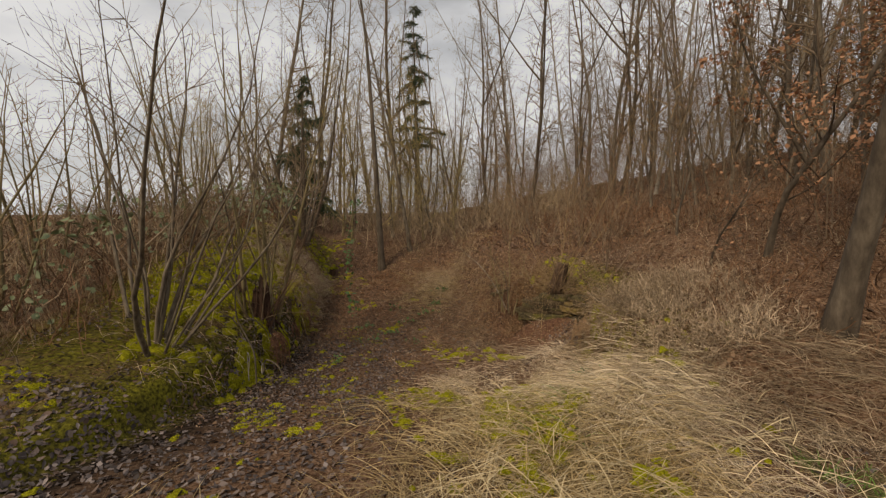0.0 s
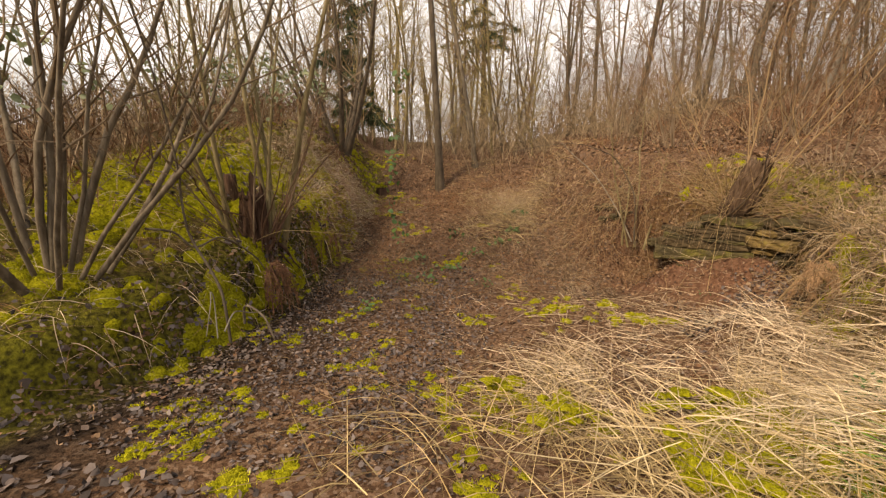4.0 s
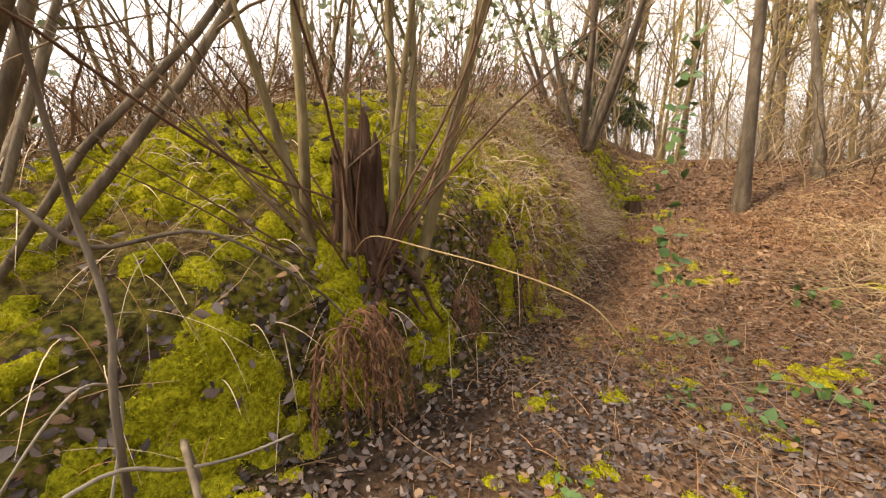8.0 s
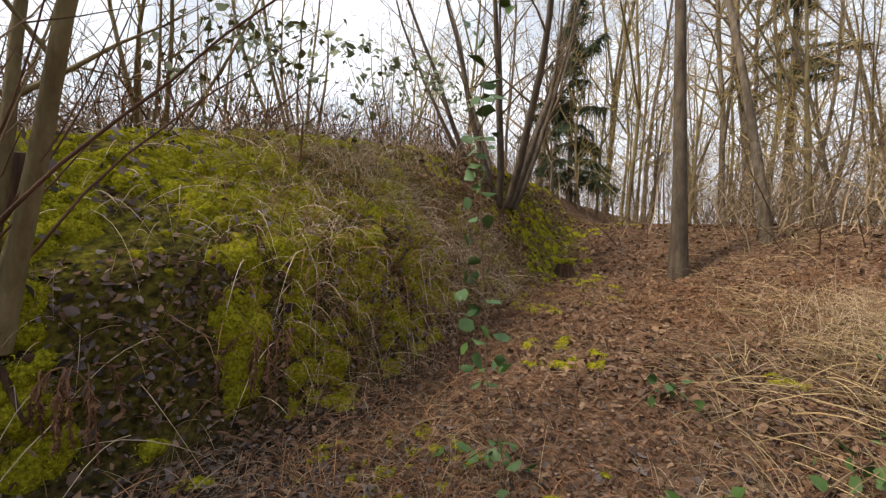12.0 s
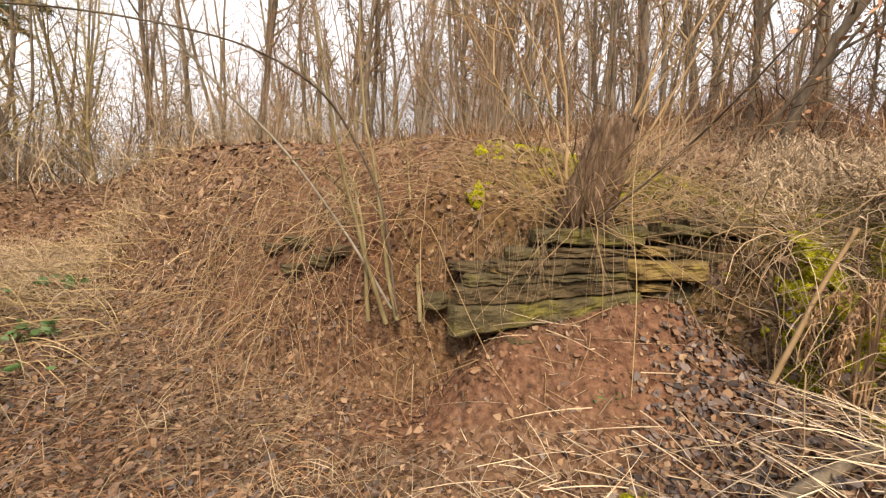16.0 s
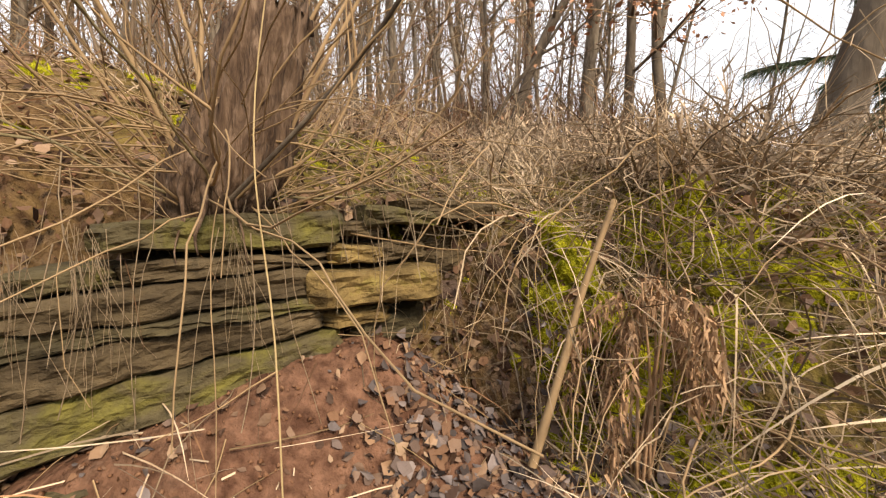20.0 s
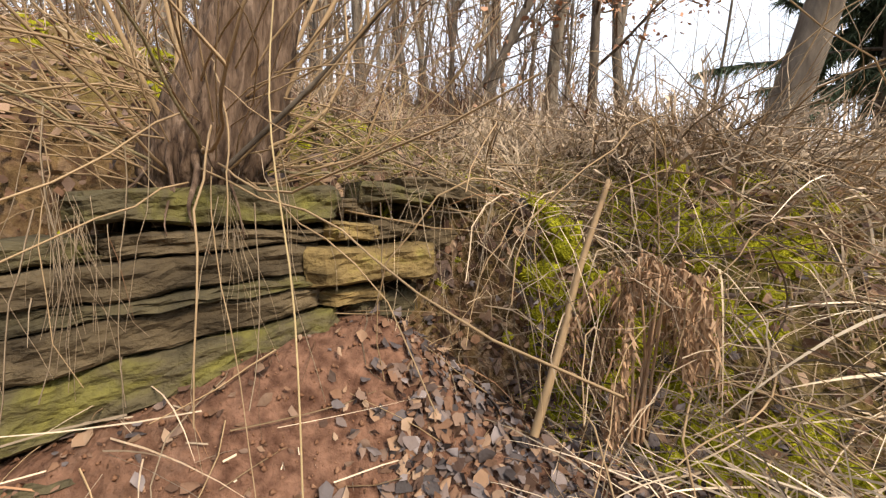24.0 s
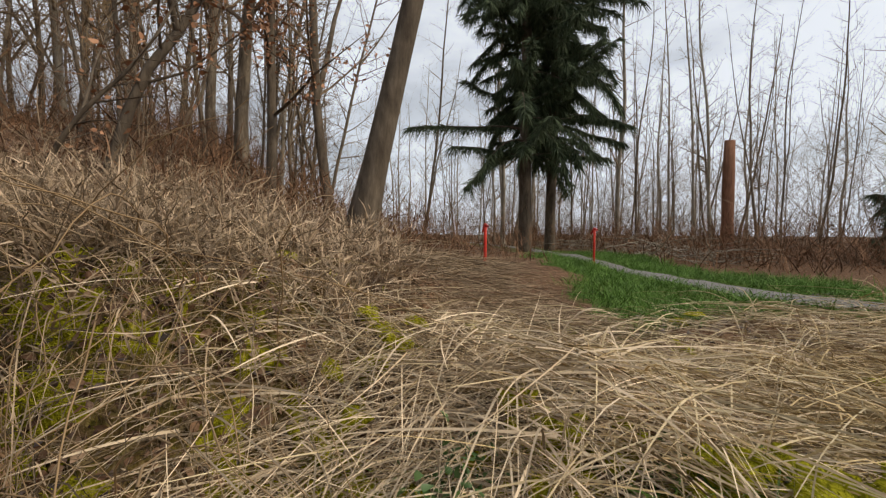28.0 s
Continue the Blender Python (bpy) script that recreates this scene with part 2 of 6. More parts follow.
def blades(geo, base, direction, length, width, sag, seg=4, rng=None):
    """Flat bent blades in one go. base, direction: (n, 3); sag: how far the tip drops, as a share of the length."""
    n = len(base)
    s = np.linspace(0, 1, seg + 1)[None, :, None]
    L = np.asarray(length).reshape(n, 1, 1)
    d = direction / (np.linalg.norm(direction, axis=1)[:, None] + 1e-9)
    p = base[:, None, :] + d[:, None, :] * s * L
    p[:, :, 2] -= (np.asarray(sag).reshape(n, 1) * L[:, :, 0]) * s[:, :, 0] ** 2
    side = np.cross(d, rng.normal(0, 1, (n, 3)))
    side /= np.linalg.norm(side, axis=1)[:, None] + 1e-9
    bend = rng.normal(0, 0.16, (n, 1, 1)) * L
    p = p + side[:, None, :] * bend * s ** 2
    w = np.asarray(width).reshape(n, 1, 1) * (1 - 0.85 * s ** 2)
    side2 = np.cross(d, side)
    a, b = p - side2[:, None, :] * w / 2, p + side2[:, None, :] * w / 2
    v = np.stack([a, b], 2).reshape(n, -1, 3)
    k = np.arange(seg) * 2
    f = np.stack([k, k + 1, k + 3, k + 2], -1)[None] + (np.arange(n) * (seg + 1) * 2)[:, None, None]
    geo.add(v.reshape(-1, 3), f.reshape(-1, 4))


def part(name, me, parent, label=""):
    ob = new(name, me)
    ob.parent = parent
    return tagged(ob, label)


def thing(name, at=(0, 0, 0), rz=0.0, scale=1.0, label="", category="", group="", kind="", me=None):
    ob = new(name, me)
    ob.matrix_basis = Matrix.LocRotScale(at, Euler((0, 0, rz)), (scale, scale, scale))
    return tagged(ob, label, category, group, kind)


# ---- ground ----
def step(a, b, t):
    t = np.clip((t - a) / (b - a), 0, 1)
    return t * t * (3 - 2 * t)


def band(v, lo, hi, soft):
    return step(lo - soft, lo + soft, v) * (1 - step(hi - soft, hi + soft, v))


def ripple(x, y, f, seed):
    r = np.random.default_rng(seed)
    z = 0
    for _ in range(7):
        a, k, ph = r.uniform(0, 2 * math.pi), f * r.uniform(0.6, 1.6), r.uniform(0, 6.3)
        z = z + np.sin((x * math.cos(a) + y * math.sin(a)) * k + ph)
    return z / 7


def bell(x, y, cx, cy, r, h):
    return h * np.exp(-((x - cx) ** 2 + (y - cy) ** 2) / (r * r))


def curve_of(y, ys, vs):
    """A gently rounded line through a few stations."""
    return sum(np.interp(y + o, ys, vs) for o in (-0.4, -0.2, 0, 0.2, 0.4)) / 5


def floor_z(y):
    return curve_of(y, (-6, 0, 2.5, 4, 5.3, 8.4, 9.3, 10.5, 12.6, 13.6, 14.6, 18, 30, 80), (0.1, 0.06, -0.08, -0.30, -0.50, -0.51, -0.27, -0.12, 0.0, 0.62, 0.82, 1.0, 1.3, 1.5))


def left_foot(y):
    return curve_of(y, (-8, 0, 2, 4, 5.3, 6.3, 7, 8.2, 9.2, 11, 13, 18, 60), (-5.5, -4.1, -3.5, -2.85, -2.70, -2.70, -2.66, -2.74, -2.92, -3.08, -3.6, -5, -12))


def right_foot(y):
    return curve_of(y, (-6, 0, 2, 3.5, 4.5, 5.1, 5.5, 5.8, 6.15, 6.41, 6.62, 6.91, 7.4, 8.2, 9, 9.7, 11, 13, 18, 60), (8, 6.0, 4.6, 3.3, 2.5, 1.98, 1.82, 1.95, 2.35, 2.45, 2.24, 1.95, 1.48, 0.92, 0.58, 0.3, 0.15, 0.2, 1.2, 8))


def height(x, y):
    x, y = np.asarray(x, float), np.asarray(y, float)
    f = floor_z(y) + curve_of(y, (-3, 0, 2.5, 3.6, 4.4, 5.0), (-0.1, -0.06, 0.04, 0.18, 0.36, 0.46)) * step(0.1, 1.3, x - 0.85 * np.clip(y - 3.2, 0, 3)) * (1 - step(5.0, 5.6, y))
    wob = 0.08 * ripple(x, y, 2.4, 3)
    dl = left_foot(y) - x + wob
    tl = curve_of(y, (-6, 0, 3, 5, 6.2, 7.6, 9, 11.5, 14, 20, 60), (0.25, 0.3, 0.38, 0.5, 0.95, 1.3, 1.5, 1.75, 1.8, 1.7, 1.7))
    sharp = step(1.5, 4.0, y) * (1 - step(8.8, 10.5, y))
    pl = sharp * (0.47 * step(-0.03, 0.27, dl) + 0.53 * step(0.0, 1.55, dl)) + (1 - sharp) * step(0, 1.5, dl)
    dr = x - right_foot(y) + wob
    tr = curve_of(y, (-6, 0, 2, 3.5, 4.6, 5.4, 6, 6.6, 7.2, 8, 9.5, 12, 16, 40), (0.1, 0.1, 0.16, 0.26, 0.40, 0.56, 0.62, 0.58, 0.88, 1.08, 1.1, 1.2, 1.5, 2.0))
    cliff = step(5.7, 6.1, y) * (1 - step(7.4, 8.6, y))
    pr = cliff * (0.8 * step(0, 0.16, dr) + 0.2 * step(0.1, 0.9, dr)) + (1 - cliff) * step(-0.1, 0.95 - 0.38 * band(y, 4.9, 6.0, 0.3), dr)
    z = f + (tl - f) * pl + (tr - f) * pr
    z = z + (np.clip(x - 2.7, 0, 2.5) * 0.2 + np.clip(x - 5.2, 0, 26) * 0.19) * pr * step(2.5, 6.2, y - 0.12 * np.clip(x - 4, 0, 30))
    # soil fallen from the rock
    sf, nf = (x - 1.28) * 0.689 - (y - 7.42) * 0.7246, (x - 1.28) * 0.7246 + (y - 7.42) * 0.689
    scree = (0.42 + 0.16 * step(0.3, 1.1, sf)) * band(sf, 0.2, 1.45, 0.3) * np.exp(-(np.minimum(nf, 0) / 0.27) ** 2) * (1 - step(0.12, 0.3, nf))
    z = np.maximum(z, f + scree) + bell(x, y, 2.04, 6.08, 0.36, 0.28) * (1 - step(0.0, 0.3, dr))
    z = z + bell(x, y, 1.9, 3.9, 0.3, 0.10) + bell(x, y, 2.5, 4.3, 0.28, 0.12) + bell(x, y, 1.55, 4.35, 0.28, 0.08) + bell(x, y, 2.9, 3.3, 0.35, 0.08) + bell(x, y, 3.2, 4.2, 0.3, 0.1) + bell(x, y, 1.6, 5.65, 0.42, 0.34) + bell(x, y, 1.6, 5.2, 0.35, 0.16) - bell(x, y, -0.9, 6.5, 0.5, 0.05) + bell(x, y, 1.2, 3.9, 0.7, 0.08) + bell(x, y, 0.2, 2.2, 1.2, 0.08) + bell(x, y, 0.0, -0.3, 1.5, 0.42)
    far = step(12, 60, np.hypot(x, y - 5))
    z = z + 0.05 * ripple(x, y, 1.7, 5) * (0.4 + 0.6 * np.maximum(pl, pr)) + 0.025 * ripple(x, y, 6.5, 6) + 0.4 * far * ripple(x, y, 0.12, 8)
    # flat country beyond
    plain = step(14, 60, -x) + step(14, 50, -y)
    return z - 0.6 * np.clip(plain, 0, 1)


def axis(lo, hi, d, far):
    a = list(np.arange(lo, hi + d / 2, d))
    s, p, q = d, lo, hi
    while p > -far or q < far:
        s *= 1.22
        p, q = p - s, q + s
        a = [p] + a + [q]
    return np.array(a)


gx, gy = axis(-5.2, 6.2, 0.055, 700), axis(-1.6, 13.5, 0.055, 700)
GX, GY = np.meshgrid(gx, gy)
GZ = height(GX, GY)
_nx, _ny = len(gx), len(gy)
_i = (np.arange(_ny - 1)[:, None] * _nx + np.arange(_nx - 1)[None, :])
ground_quads = np.stack([_i, _i + 1, _i + 1 + _nx, _i + _nx], -1).reshape(-1, 4)


def path_y(x):
    return curve_of(x, (-14, 0, 2.6, 3.6, 5, 7, 10, 16, 26), (-1.8, -0.6, 0.22, 0.2, -0.08, -0.7, -1.8, -3.8, -6.2))


def zones(x, y):
    """Shares of bare red soil, green turf, moss, and dark humus with painted bank shade at a place."""
    rough = 0.5 * ripple(x, y, 3.1, 31) + 0.35 * ripple(x, y, 8.0, 32) + 0.25 * ripple(x, y, 19.0, 33)
    dr, dl = x - right_foot(y), left_foot(y) - x
    soil = (band(y, 6.3, 7.55, 0.3) * band(dr, -0.6, 0.0, 0.15) + band(y, 6.9, 8.1, 0.3) * band(dr, 0.12, 0.5, 0.12)) + band(y, 5.7, 6.4, 0.2) * band(dr, -0.7, 0.0, 0.15) + 0.45 * band(y, 7.6, 9.2, 0.4) * band(dr, 0.15, 0.6, 0.2)
    soil = np.clip(soil + 0.9 * rough * soil, 0, 1)
    py = path_y(x)
    turf = step(-0.4, 0.4, x - 3.05 + 0.9 * rough) * step(-0.3, 0.3, 2.9 - 0.55 * (x - 2.4) - y + 1.2 * rough) * step(-0.3, 0.3, y - py + 1.6 + 1.2 * rough) * step(10.5, 9.0, x)
    turf = np.maximum(turf, 0.75 * step(-0.25, 0.25, 0.75 - np.abs(y - py) + 1.2 * rough))
    turf = np.clip(turf * (1.0 + 0.8 * rough), 0, 1) * step(-60, -20, -np.abs(x))
    moss = band(dl, 0.0, 2.4, 0.25) * band(y, 2.2, 15, 1.0) * 0.75 + band(dr, 0.15, 1.2, 0.3) * band(y, 4.8, 7.6, 0.4) * 0.6
    moss = np.clip(moss + 1.3 * rough * moss, 0, 1)
    # dark humus at the left bank's foot, the shade under the bank painted in
    humus_shade = band(dl, -0.35, 0.55, 0.15) * band(y, 2, 9.5, 0.8) + 0.6 * band(dl, -1.0, 0.3, 0.3) * band(y, 0.5, 8, 0.8)
    return np.clip(np.stack([soil, turf, moss, humus_shade], -1), 0, 1)


def ground_material():
    m = material("ground_litter", [(0.025, 0.014, 0.009), (0.07, 0.039, 0.024), (0.14, 0.078, 0.045), (0.20, 0.12, 0.072)], 9, 9, rough=1.0, bump=1.0, bump_scale=55, spec=0.05)
    n, l = m.node_tree.nodes, m.node_tree.links
    b = n["Principled BSDF"]
    col = b.inputs["Base Color"].links[0].from_socket
    cells = n.new("ShaderNodeTexVoronoi")
    cells.inputs["Scale"].default_value = 46
    cells.inputs["Randomness"].default_value = 1.0
    warp = n.new("ShaderNodeTexNoise")
    warp.inputs["Scale"].default_value = 14
    place = n.new("ShaderNodeTexCoord")
    wmix = n.new("ShaderNodeMixRGB")
    wmix.inputs["Fac"].default_value = 0.06
    l.new(place.outputs["Object"], warp.inputs["Vector"])
    l.new(place.outputs["Object"], wmix.inputs["Color1"])
    l.new(warp.outputs["Color"], wmix.inputs["Color2"])
    l.new(wmix.outputs["Color"], cells.inputs["Vector"])
    tone = n.new("ShaderNodeSeparateColor")
    l.new(cells.outputs["Color"], tone.inputs["Color"])
    lr = n.new("ShaderNodeValToRGB")
    els = lr.color_ramp.elements
    for pos in (0.25, 0.5, 0.75):
        els.new(pos)
    for e, c in zip(els, ((0.03, 0.017, 0.011), (0.085, 0.045, 0.028), (0.15, 0.085, 0.052), (0.21, 0.13, 0.085), (0.27, 0.19, 0.14))):
        e.color = (*c, 1)
    l.new(tone.outputs["Red"], lr.inputs["Fac"])
    lm = n.new("ShaderNodeMixRGB")
    lm.inputs["Fac"].default_value = 0.65
    l.new(col, lm.inputs["Color1"])
    l.new(lr.outputs["Color"], lm.inputs["Color2"])
    col = lm.outputs["Color"]
    at = n.new("ShaderNodeAttribute")
    at.attribute_name = "zone"
    sep = n.new("ShaderNodeSeparateColor")
    l.new(at.outputs["Color"], sep.inputs["Color"])
    fine = n.new("ShaderNodeTexNoise")
    fine.inputs["Scale"].default_value, fine.inputs["Detail"].default_value = 26, 8
    co = n.new("ShaderNodeTexCoord")
    l.new(co.outputs["Object"], fine.inputs["Vector"])
    # alpha: near-black humus tone that also carries the bank's painted shade
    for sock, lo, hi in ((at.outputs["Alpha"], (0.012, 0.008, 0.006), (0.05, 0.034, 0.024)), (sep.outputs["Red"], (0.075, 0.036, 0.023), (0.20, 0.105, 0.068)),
                         (sep.outputs["Blue"], (0.035, 0.031, 0.009), (0.19, 0.172, 0.022)), (sep.outputs["Green"], (0.03, 0.05, 0.012), (0.085, 0.15, 0.028))):
        rp = n.new("ShaderNodeValToRGB")
        rp.color_ramp.elements[0].position, rp.color_ramp.elements[1].position = 0.35, 0.65
        rp.color_ramp.elements[0].color, rp.color_ramp.elements[1].color = (*lo, 1), (*hi, 1)
        l.new(fine.outputs["Fac"], rp.inputs["Fac"])
        mx = n.new("ShaderNodeMixRGB")
        l.new(sock, mx.inputs["Fac"])
        l.new(col, mx.inputs["Color1"])
        l.new(rp.outputs["Color"], mx.inputs["Color2"])
        col = mx.outputs["Color"]
    l.new(col, b.inputs["Base Color"])
    return m


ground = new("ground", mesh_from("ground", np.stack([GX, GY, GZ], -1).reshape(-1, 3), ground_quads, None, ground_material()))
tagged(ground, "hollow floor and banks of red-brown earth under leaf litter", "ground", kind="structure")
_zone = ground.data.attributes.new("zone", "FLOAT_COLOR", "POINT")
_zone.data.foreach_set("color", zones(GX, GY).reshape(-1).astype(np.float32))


def on(x, y, dz=0.0):
    return (float(x), float(y), float(height(x, y)) + dz)


# ---- trees ----
def limb(rng, start, d, length, r0, k, wander=0.12, up=0.05, taper=0.85):
    pts, p, d = [np.array(start, float)], np.array(start, float), np.array(d, float)
    d /= np.linalg.norm(d)
    for _ in range(k):
        d = d + rng.normal(0, wander, 3) + np.array([0, 0, up])
        d /= np.linalg.norm(d)
        p = p + d * length / k
        pts.append(p.copy())
    r = r0 * (1 - taper * np.linspace(0, 1, k + 1))
    return np.array(pts), r


def branches(rng, geo, pts, radii, count, lo, length, spread, depth, up=0.06, sides=4, thin=0.5, flat=False):
    """Side branches along a limb, and theirs."""
    k = len(pts) - 1
    for b in range(count):
        t = lo + (1 - lo) * (b + rng.random()) / count
        i = min(int(t * k), k - 1)
        fr = t * k - i
        p = pts[i] * (1 - fr) + pts[i + 1] * fr
        ax = pts[i + 1] - pts[i]
        ax /= np.linalg.norm(ax)
        o = rng.normal(0, 1, 3)
        o -= ax * (o @ ax)
        o /= np.linalg.norm(o) + 1e-9
        d = ax * (1 - spread) + o * spread
        L = length * (1 - 0.55 * (t - lo) / (1 - lo + 1e-6)) * rng.uniform(0.6, 1.2)
        r = max(0.004, (radii[i] * (1 - fr) + radii[i + 1] * fr) * thin * rng.uniform(0.7, 1.1))
        q, rr = limb(rng, p, d, L, r, 4 if depth else 3, 0.13, up)
        if flat and not depth:
            geo.ribbon(q, rr, rng)
        else:
            geo.tube(q, rr, sides if depth else 3, cap=False)
        if depth:
            branches(rng, geo, q, rr, max(3, int(count * 0.35)), 0.2, L * 0.5, min(0.8, spread + 0.1), depth - 1, up, 3, 0.6, flat)


def bare_tree(seed, h, r, lean=(0, 0), first=0.4, count=14, depth=1, blen=0.24, wander=0.035, mats=(M_BARK, M_BARK), forks=0, sides=8, seg=12, flat=True):
    """Trunk and crown meshes of a leafless tree, foot at the origin."""
    rng = np.random.default_rng(seed)
    gt, gc = Geo(), Geo()
    pts, rad = limb(rng, (0, 0, -0.25), (lean[0], lean[1], 1), h, r, seg, wander, 0.02, 0.82)
    rad[0] *= 1.5
    rad[1] *= 1.08
    gt.tube(pts, rad, sides, lump=0.12, rng=rng)
    for _ in range(forks):
        i = rng.integers(2, seg // 2)
        q, rr = limb(rng, pts[i], (rng.normal(0, 0.35), rng.normal(0, 0.35), 1), h * 0.6, rad[i] * 0.75, 8, 0.05, 0.05)
        gt.tube(q, rr, 6)
        branches(rng, gc, q, rr, count // 2, 0.3, h * blen * 0.7, 0.55, depth, sides=3, flat=flat)
    branches(rng, gc, pts, rad, count, first, h * blen, 0.58, depth, sides=3, flat=flat)
    return gt.mesh("trunk", mats[0]), gc.mesh("crown", mats[1])


def coppice(seed, stems, h, r, spread=0.45, ring=0.15, twigs=9, depth=1, mats=(M_BARK_OLIVE, M_TWIG), wander=0.06, sag=0.0, up=0.06):
    """Stems that rise from one stool, and their twigs."""
    rng = np.random.default_rng(seed)
    out = []
    gc = Geo()
    for s in range(stems):
        a = rng.uniform(0, 2 * math.pi)
        sp = rng.uniform(0.15, 1.0) * spread
        L = h * rng.uniform(0.6, 1.1)
        rr0 = r * rng.uniform(0.5, 1.1)
        g = Geo()
        q, rr = limb(rng, (math.cos(a) * ring * sp * 2, math.sin(a) * ring * sp * 2, -0.1), (math.cos(a) * sp, math.sin(a) * sp, 1), L, rr0, 9, wander, up - sag, 0.85)
        g.tube(q, rr, 6, lump=0.1, rng=rng)
        out.append(g.mesh("stem", mats[0]))
        branches(rng, gc, q, rr, twigs, 0.25, L * 0.3, 0.5, depth, up - sag, flat=True)
    return out, gc.mesh("crown", mats[1])


def put_tree(name, meshes, at, rz=0, scale=1.0, label="", category="tree", group=""):
    t = thing(name, at, rz, scale, label, category, group)
    part("trunk", meshes[0], t)
    part("crown", meshes[1], t)
    return t


rngw = np.random.default_rng(11)
POLES = [bare_tree(20 + i, 12 + 1.3 * (i % 4), 0.05 + 0.018 * (i % 4), (rngw.normal(0, 0.08), rngw.normal(0, 0.08)), 0.16, 44, 1, 0.13, 0.045,
                   (M_BARK_PALE if i % 4 == 1 else M_BARK_DARK if i % 4 == 2 else M_BARK, M_TWIG), forks=(1, 0, 2, 0)[i % 4]) for i in range(8)]
FAR = [bare_tree(70 + i, 12 + 1.3 * (i % 4), 0.05 + 0.018 * (i % 4), (rngw.normal(0, 0.06), rngw.normal(0, 0.06)), 0.2, 26, 1, 0.13, 0.045,
                 (M_BARK_PALE if i % 2 else M_BARK, M_TWIG), forks=(1, 0, 1, 0)[i % 4]) for i in range(6)]
THIN = [bare_tree(40 + i, 6 + i, 0.03 + 0.007 * i, (rngw.normal(0, 0.1), rngw.normal(0, 0.1)), 0.15, 26, 1, 0.2, 0.06,
                  (M_BARK, M_TWIG_WARM), forks=1) for i in range(4)]
BUDS = [bare_tree(50 + i, 5 + i, 0.03 + 0.006 * i, (rngw.normal(0, 0.1), rngw.normal(0, 0.1)), 0.12, 34, 1, 0.22, 0.06,
                  (M_BARK_OLIVE, M_BUD), forks=2) for i in range(3)]

# trees that mark the hollow
tree_a = bare_tree(1, 11, 0.095, (-0.03, 0), 0.45, 12, 1, 0.2, 0.02, (M_BARK_DARK, M_TWIG), sides=12)
put_tree("slender_tree", tree_a, on(-1.97, 12.71), 0, 1, "slender bare tree with olive bark at the hollow's head")
tree_b = bare_tree(2, 10, 0.07, (-0.1, 0.05), 0.3, 12, 1, 0.2, 0.04, (M_BARK, M_TWIG))
put_tree("slender_tree", tree_b, on(-1.13, 13.67), 0, 1, "thin leaning bare tree behind the slender tree")
tree_e = bare_tree(3, 12, 0.115, (-0.08, -0.19), 0.25, 14, 1, 0.22, 0.012, (M_BARK_DARK, M_TWIG), sides=14)
put_tree("leaning_tree", tree_e, on(4.45, 4.45), 0, 1, "leaning grey-brown tree at the bank's edge among dry brush")

# woods on the hill to the east and north, and the birches to the south-east
wood = []
rw = np.random.default_rng(5)


def clear_of(x, y, d):
    return all((x - a) ** 2 + (y - b) ** 2 > d * d for a, b in wood)


first_pole = {}


def plant(kinds, store, x, y, rz, s, name, label, group):
    i = rw.integers(len(kinds))
    key = (name, int(i))
    if key in store:
        m = Matrix.LocRotScale(on(x, y), Euler((0, 0, rz)), None)
        t = copy_thing(store[key], m)
        t.scale = (s, s, s)
    else:
        store[key] = put_tree(name, kinds[i], on(x, y), rz, s, label, "tree", group)


def scatter_wood(n, box, kinds, gap, name, label, group, keep=lambda x, y: True, smin=0.8, smax=1.25):
    k = 0
    while n and k < 6000:
        k += 1
        x, y = rw.uniform(box[0], box[1]), rw.uniform(box[2], box[3])
        if keep(x, y) and clear_of(x, y, gap):
            wood.append((x, y))
            plant(kinds, first_pole, x, y, rw.uniform(0, 6.28), rw.uniform(smin, smax), name, label, group)
            n -= 1


def east_hill(x, y):
    return x > 6.4 + 0.25 * abs(y - 8) * (y < 8) and math.hypot(x - 1, y - 5) > 6.2


scatter_wood(84, (6, 24, 4, 28), POLES, 1.5, "wood_tree", "tall bare tree on the wooded slope", "trees of the wood", east_hill)
scatter_wood(45, (3, 40, 14, 45), POLES, 2.0, "wood_tree", "", "", lambda x, y: x > -6)
scatter_wood(22, (-9, 6, 19, 40), POLES, 1.6, "wood_tree", "", "")
scatter_wood(40, (3.5, 16, 5, 20), THIN, 0.9, "young_tree", "thin bare young tree in the wood", "young trees of the wood", east_hill)
scatter_wood(26, (-9, 4, 15.5, 28), THIN, 0.9, "young_tree", "", "")
scatter_wood(46, (-11, 1, 14.0, 26), BUDS, 0.9, "budding_tree", "small tree with fine yellow-tan budding twigs", "budding trees beyond the hollow")
scatter_wood(78, (9, 34, -28, -4), FAR, 1.6, "birch_tree", "slim bare tree beyond the grass path", "trees beyond the path", lambda x, y: y < -3.5 - 0.1 * x, 0.7, 1.1)
scatter_wood(26, (-14, 10, -40, -16), FAR, 2.0, "birch_tree", "", "", smin=0.7, smax=1.1)
scatter_wood(24, (14, 45, -12, 8), FAR, 2.0, "birch_tree", "", "", smin=0.8, smax=1.2)


# ---- scattering ----
def slope_of(x, y, e=0.03):
    hx = (height(x + e, y) - height(x - e, y)) / (2 * e)
    hy = (height(x, y + e) - height(x, y - e)) / (2 * e)
    return hx, hy


